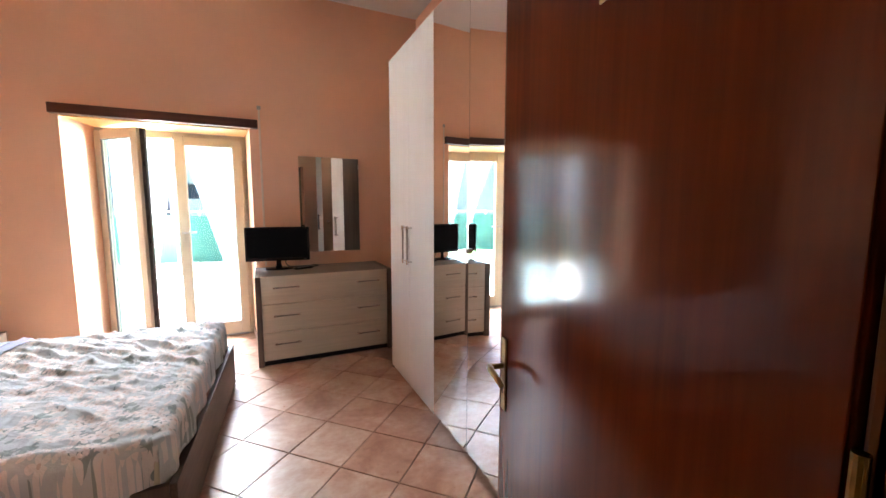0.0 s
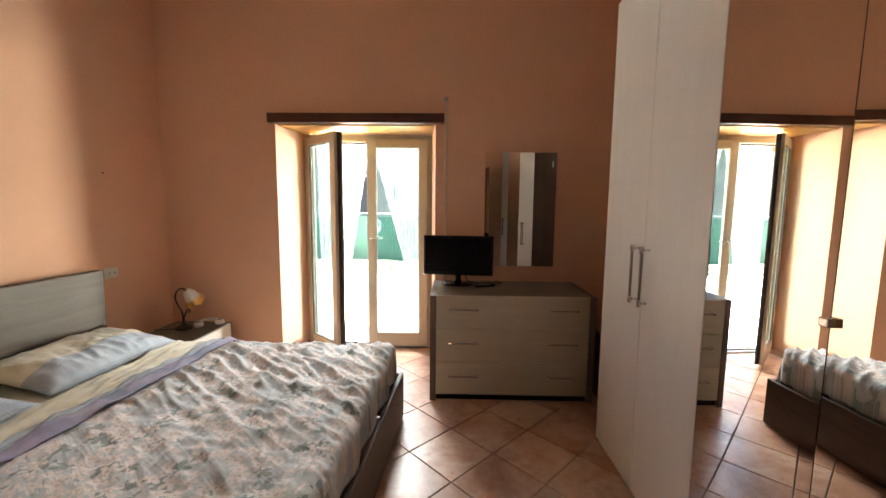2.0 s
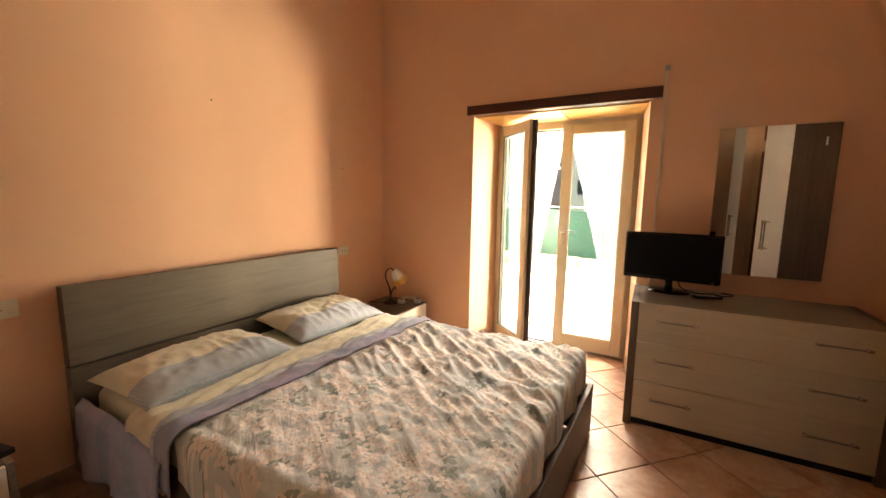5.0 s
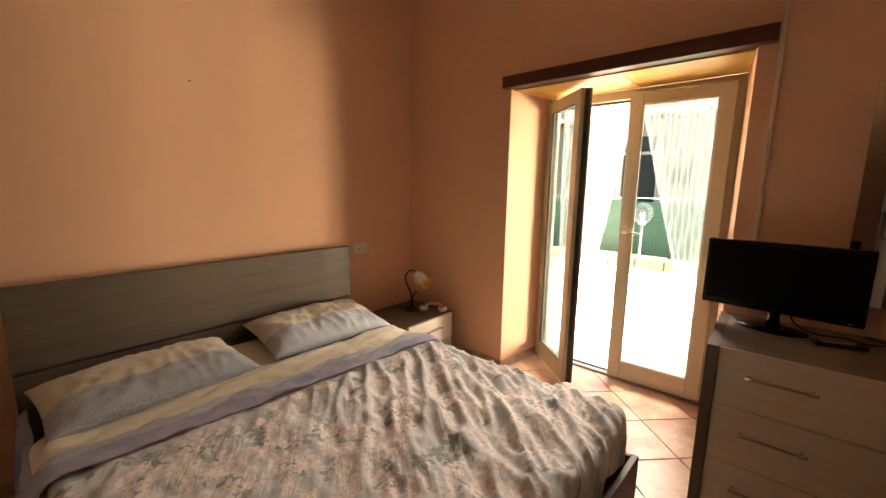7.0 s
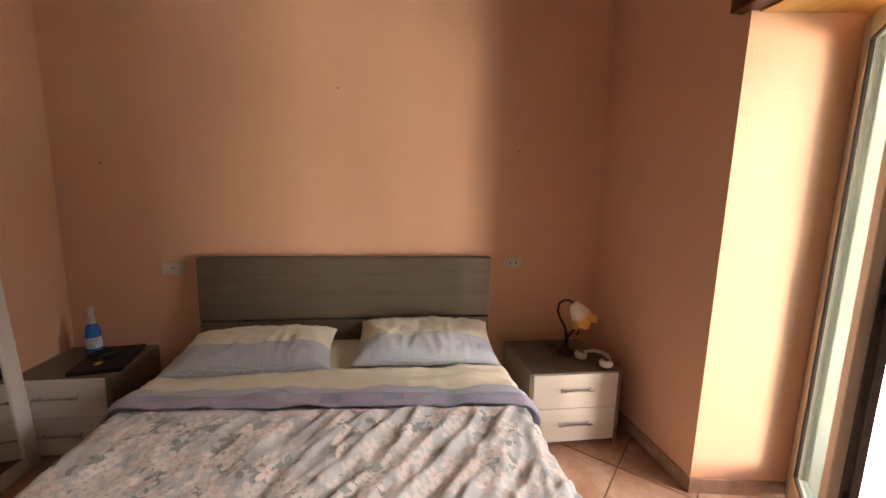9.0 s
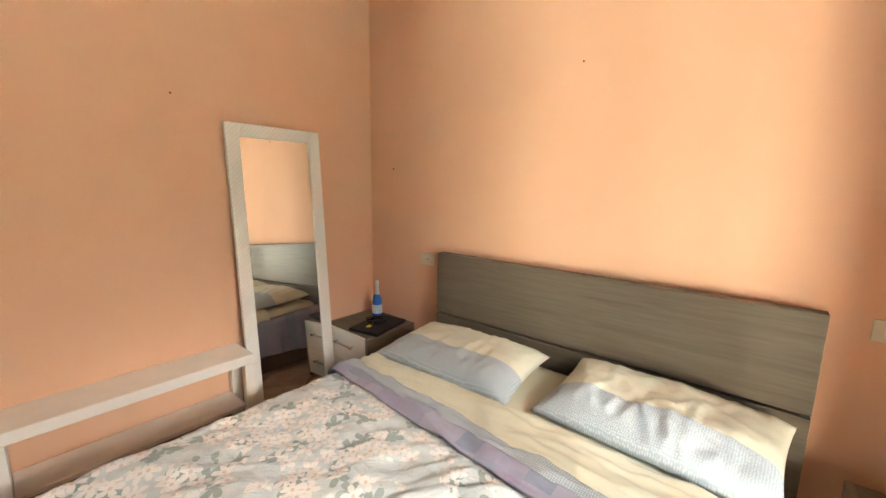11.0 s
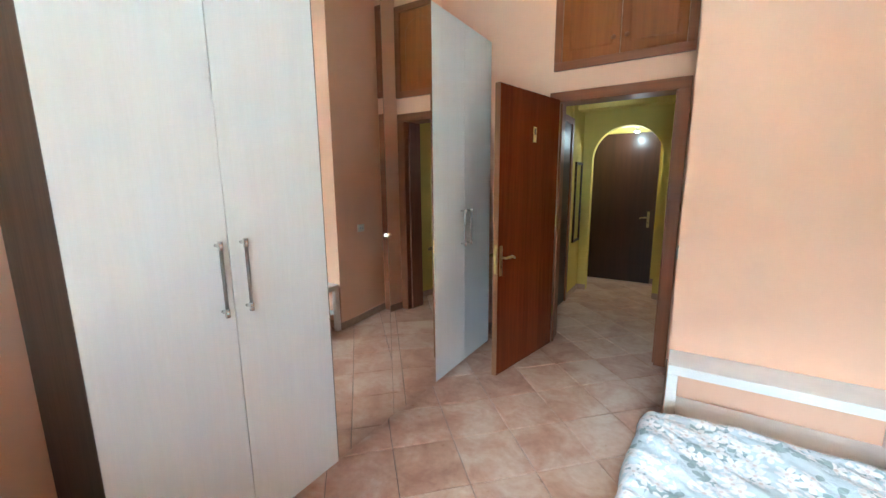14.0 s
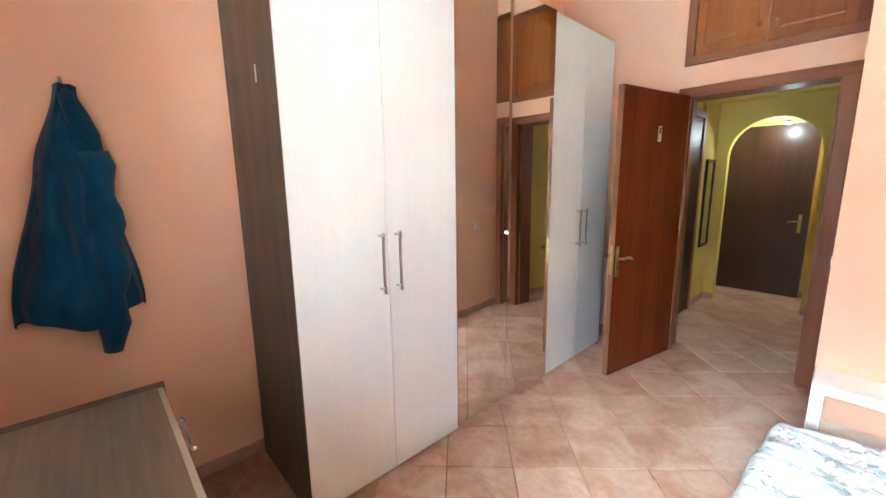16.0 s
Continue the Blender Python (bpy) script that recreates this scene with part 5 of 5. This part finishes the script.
w = part("window", a_box(-4.15, -2.15, 0.16, 0.2, 1.1, 2.98), M_SHUTTER, hs2, "dark glazed window")
bars = bmesh.new()
for x in (-4.12, -3.5, -3.15, -2.82, -2.18):
    box(bars, x - 0.035, x + 0.035, 0.10, 0.16, 1.1, 2.98)
box(bars, -4.15, -2.15, 0.10, 0.159, 2.42, 2.50)
part("window_bars", bars, M_GREYMETAL, w)
bl = bmesh.new()
for k in range(10):
    box(bl, -4.13 + 0.1 * k, -4.06 + 0.1 * k, 0.06, 0.10, 1.12, 2.96)
part("shutter_slats", bl, M_GREYMETAL, w)
part("small_window", a_box(-1.82, -1.38, 0.16, 0.2, 1.62, 2.12), M_SHUTTER, hs2)
b = bmesh.new()
tube(b, [(-0.55, -0.05, 0), (-0.55, -0.05, 3.4)], 0.06, 10)
part("downpipe", b, M_GREYMETAL, hs2, "grey rain pipe", True)

h3 = thing("far_house", pose(2.0, 17.5, 0), "pale taller house standing behind the garden", "house")
h3["kind"] = "structure"
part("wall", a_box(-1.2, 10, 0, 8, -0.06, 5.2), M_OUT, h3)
part("roof", a_box(-1.5, 10.3, -0.4, 8.3, 5.2, 5.4), M_ROOF, h3)
h4 = thing("rear_house", pose(-6.0, 23.0, 0), "pale house with a wide eave behind the neighbour roof", "house")
h4["kind"] = "structure"
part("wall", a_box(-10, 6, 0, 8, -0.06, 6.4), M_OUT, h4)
part("roof", a_box(-10.4, 6.4, -0.6, 8.3, 6.4, 6.65), M_ROOF, h4)


def curtain(name, x_top0, x_top1, x_mid0, x_mid1, x_bot0, x_bot1, seed):
    t = thing(name, pose(0, 5.16, 0), "white sheer curtain tied aside outside the balcony door", "curtain", "sheer curtains")

    def fn(u, v):
        z = 2.112 - 2.116 * v
        a = x_top0 + (x_mid0 - x_top0) * min(1, v / 0.6) + (x_bot0 - x_mid0) * max(0, (v - 0.6) / 0.4)
        c = x_top1 + (x_mid1 - x_top1) * min(1, v / 0.6) + (x_bot1 - x_mid1) * max(0, (v - 0.6) / 0.4)
        return (a + (c - a) * u, 0.022 * math.sin(u * 40 + seed + 2 * v) + 0.01 * fbm(u * 4, v * 3, seed), z)

    p = part("voile", grid_mesh(90, 30, fn), M_SHEER, t, "", True)
    hem = bmesh.new()
    pts = [fn(1.0, k / 30) for k in range(31)]
    tube(hem, pts, 0.013, 6)
    part("hem", hem, M_SHEER, t, "white stitched hem")
    return t


curtain("curtain", -1.08, -0.53, -1.06, -0.74, -1.05, -0.86, 0.0)
curtain("curtain", 0.10, -0.50, 0.09, -0.16, 0.08, -0.05, 2.0)
b = bmesh.new()
tube(b, [(-1.09, 5.16, 2.115), (0.11, 5.16, 2.115)], 0.008, 8)
tagged(part("curtain_rod", b, M_WPLASTIC, None), "thin white rod carrying the sheer curtains", "curtain rod")


def weeds(cx, cy, n, seed):
    rnd = random.Random(seed)
    bm = bmesh.new()
    for _ in range(n):
        a, r = rnd.uniform(0, 6.28), rnd.uniform(0, 0.16)
        base = Vector((cx + r * math.cos(a), cy + 0.4 * r * math.sin(a), rnd.uniform(0.0, 0.30)))
        d = Vector((rnd.uniform(-1, 1), rnd.uniform(-1, 1), rnd.uniform(0.2, 1))).normalized() * rnd.uniform(0.05, 0.11)
        s = d.orthogonal().normalized() * 0.018
        v = [bm.verts.new(q) for q in (base, base + d * 0.5 + s, base + d, base + d * 0.5 - s)]
        bm.faces.new(v)
    return tagged(part("weeds", bm, M_LEAF, None), "green weeds growing at the kerb", "plant", kind="stuff")


weeds(-2.35, 9.45, 90, 3)
weeds(-0.35, 9.7, 130, 5)

# ---- floor tiles, laid diagonally ----
STEP = 0.243
half = STEP - 0.0036


def tile_mesh():
    bm = bmesh.new()
    rings = []
    for r, z in ((half, -0.010), (half, -0.0022), (half - 0.004, 0.0)):
        rings.append([bm.verts.new(p) for p in ((r, 0, z), (0, r, z), (-r, 0, z), (0, -r, z))])
    for a, c in zip(rings, rings[1:]):
        for k in range(4):
            bm.faces.new((a[k], a[(k + 1) % 4], c[(k + 1) % 4], c[k]))
    bm.faces.new(rings[-1])
    me = finish(bm)
    me.materials.append(M_TILE)
    return me


TILE = tile_mesh()
floor_ob = bpy.data.objects["floor"]
AREAS = ((W, E, S_BED, N), (JOG, E, S_DOOR, S_BED), (-1.187, 0.174, N, WIN_Y + 0.03), (DX0, DX1, 0.25, S_DOOR), (HW, HE, FAR_Y, 0.29))
rnd = random.Random(4)
for i in range(-14, 12):
    for j in range(-26, 10):
        if (i + j) % 2 == 0:
            continue
        x, y = 0.085 + STEP * i, 3.271 + STEP * j
        if any(x0 - 0.19 < x < x1 + 0.19 and y0 - 0.19 < y < y1 + (0.19 if y1 < 4.9 else 0.0) for x0, x1, y0, y1 in AREAS):
            t = new("tile", TILE)
            t.parent = floor_ob
            t.matrix_basis = pose(x, y, rnd.uniform(-0.0005, 0.0005), rnd.uniform(-0.08, 0.08), rnd.uniform(-0.08, 0.08), 90 * rnd.randrange(4))
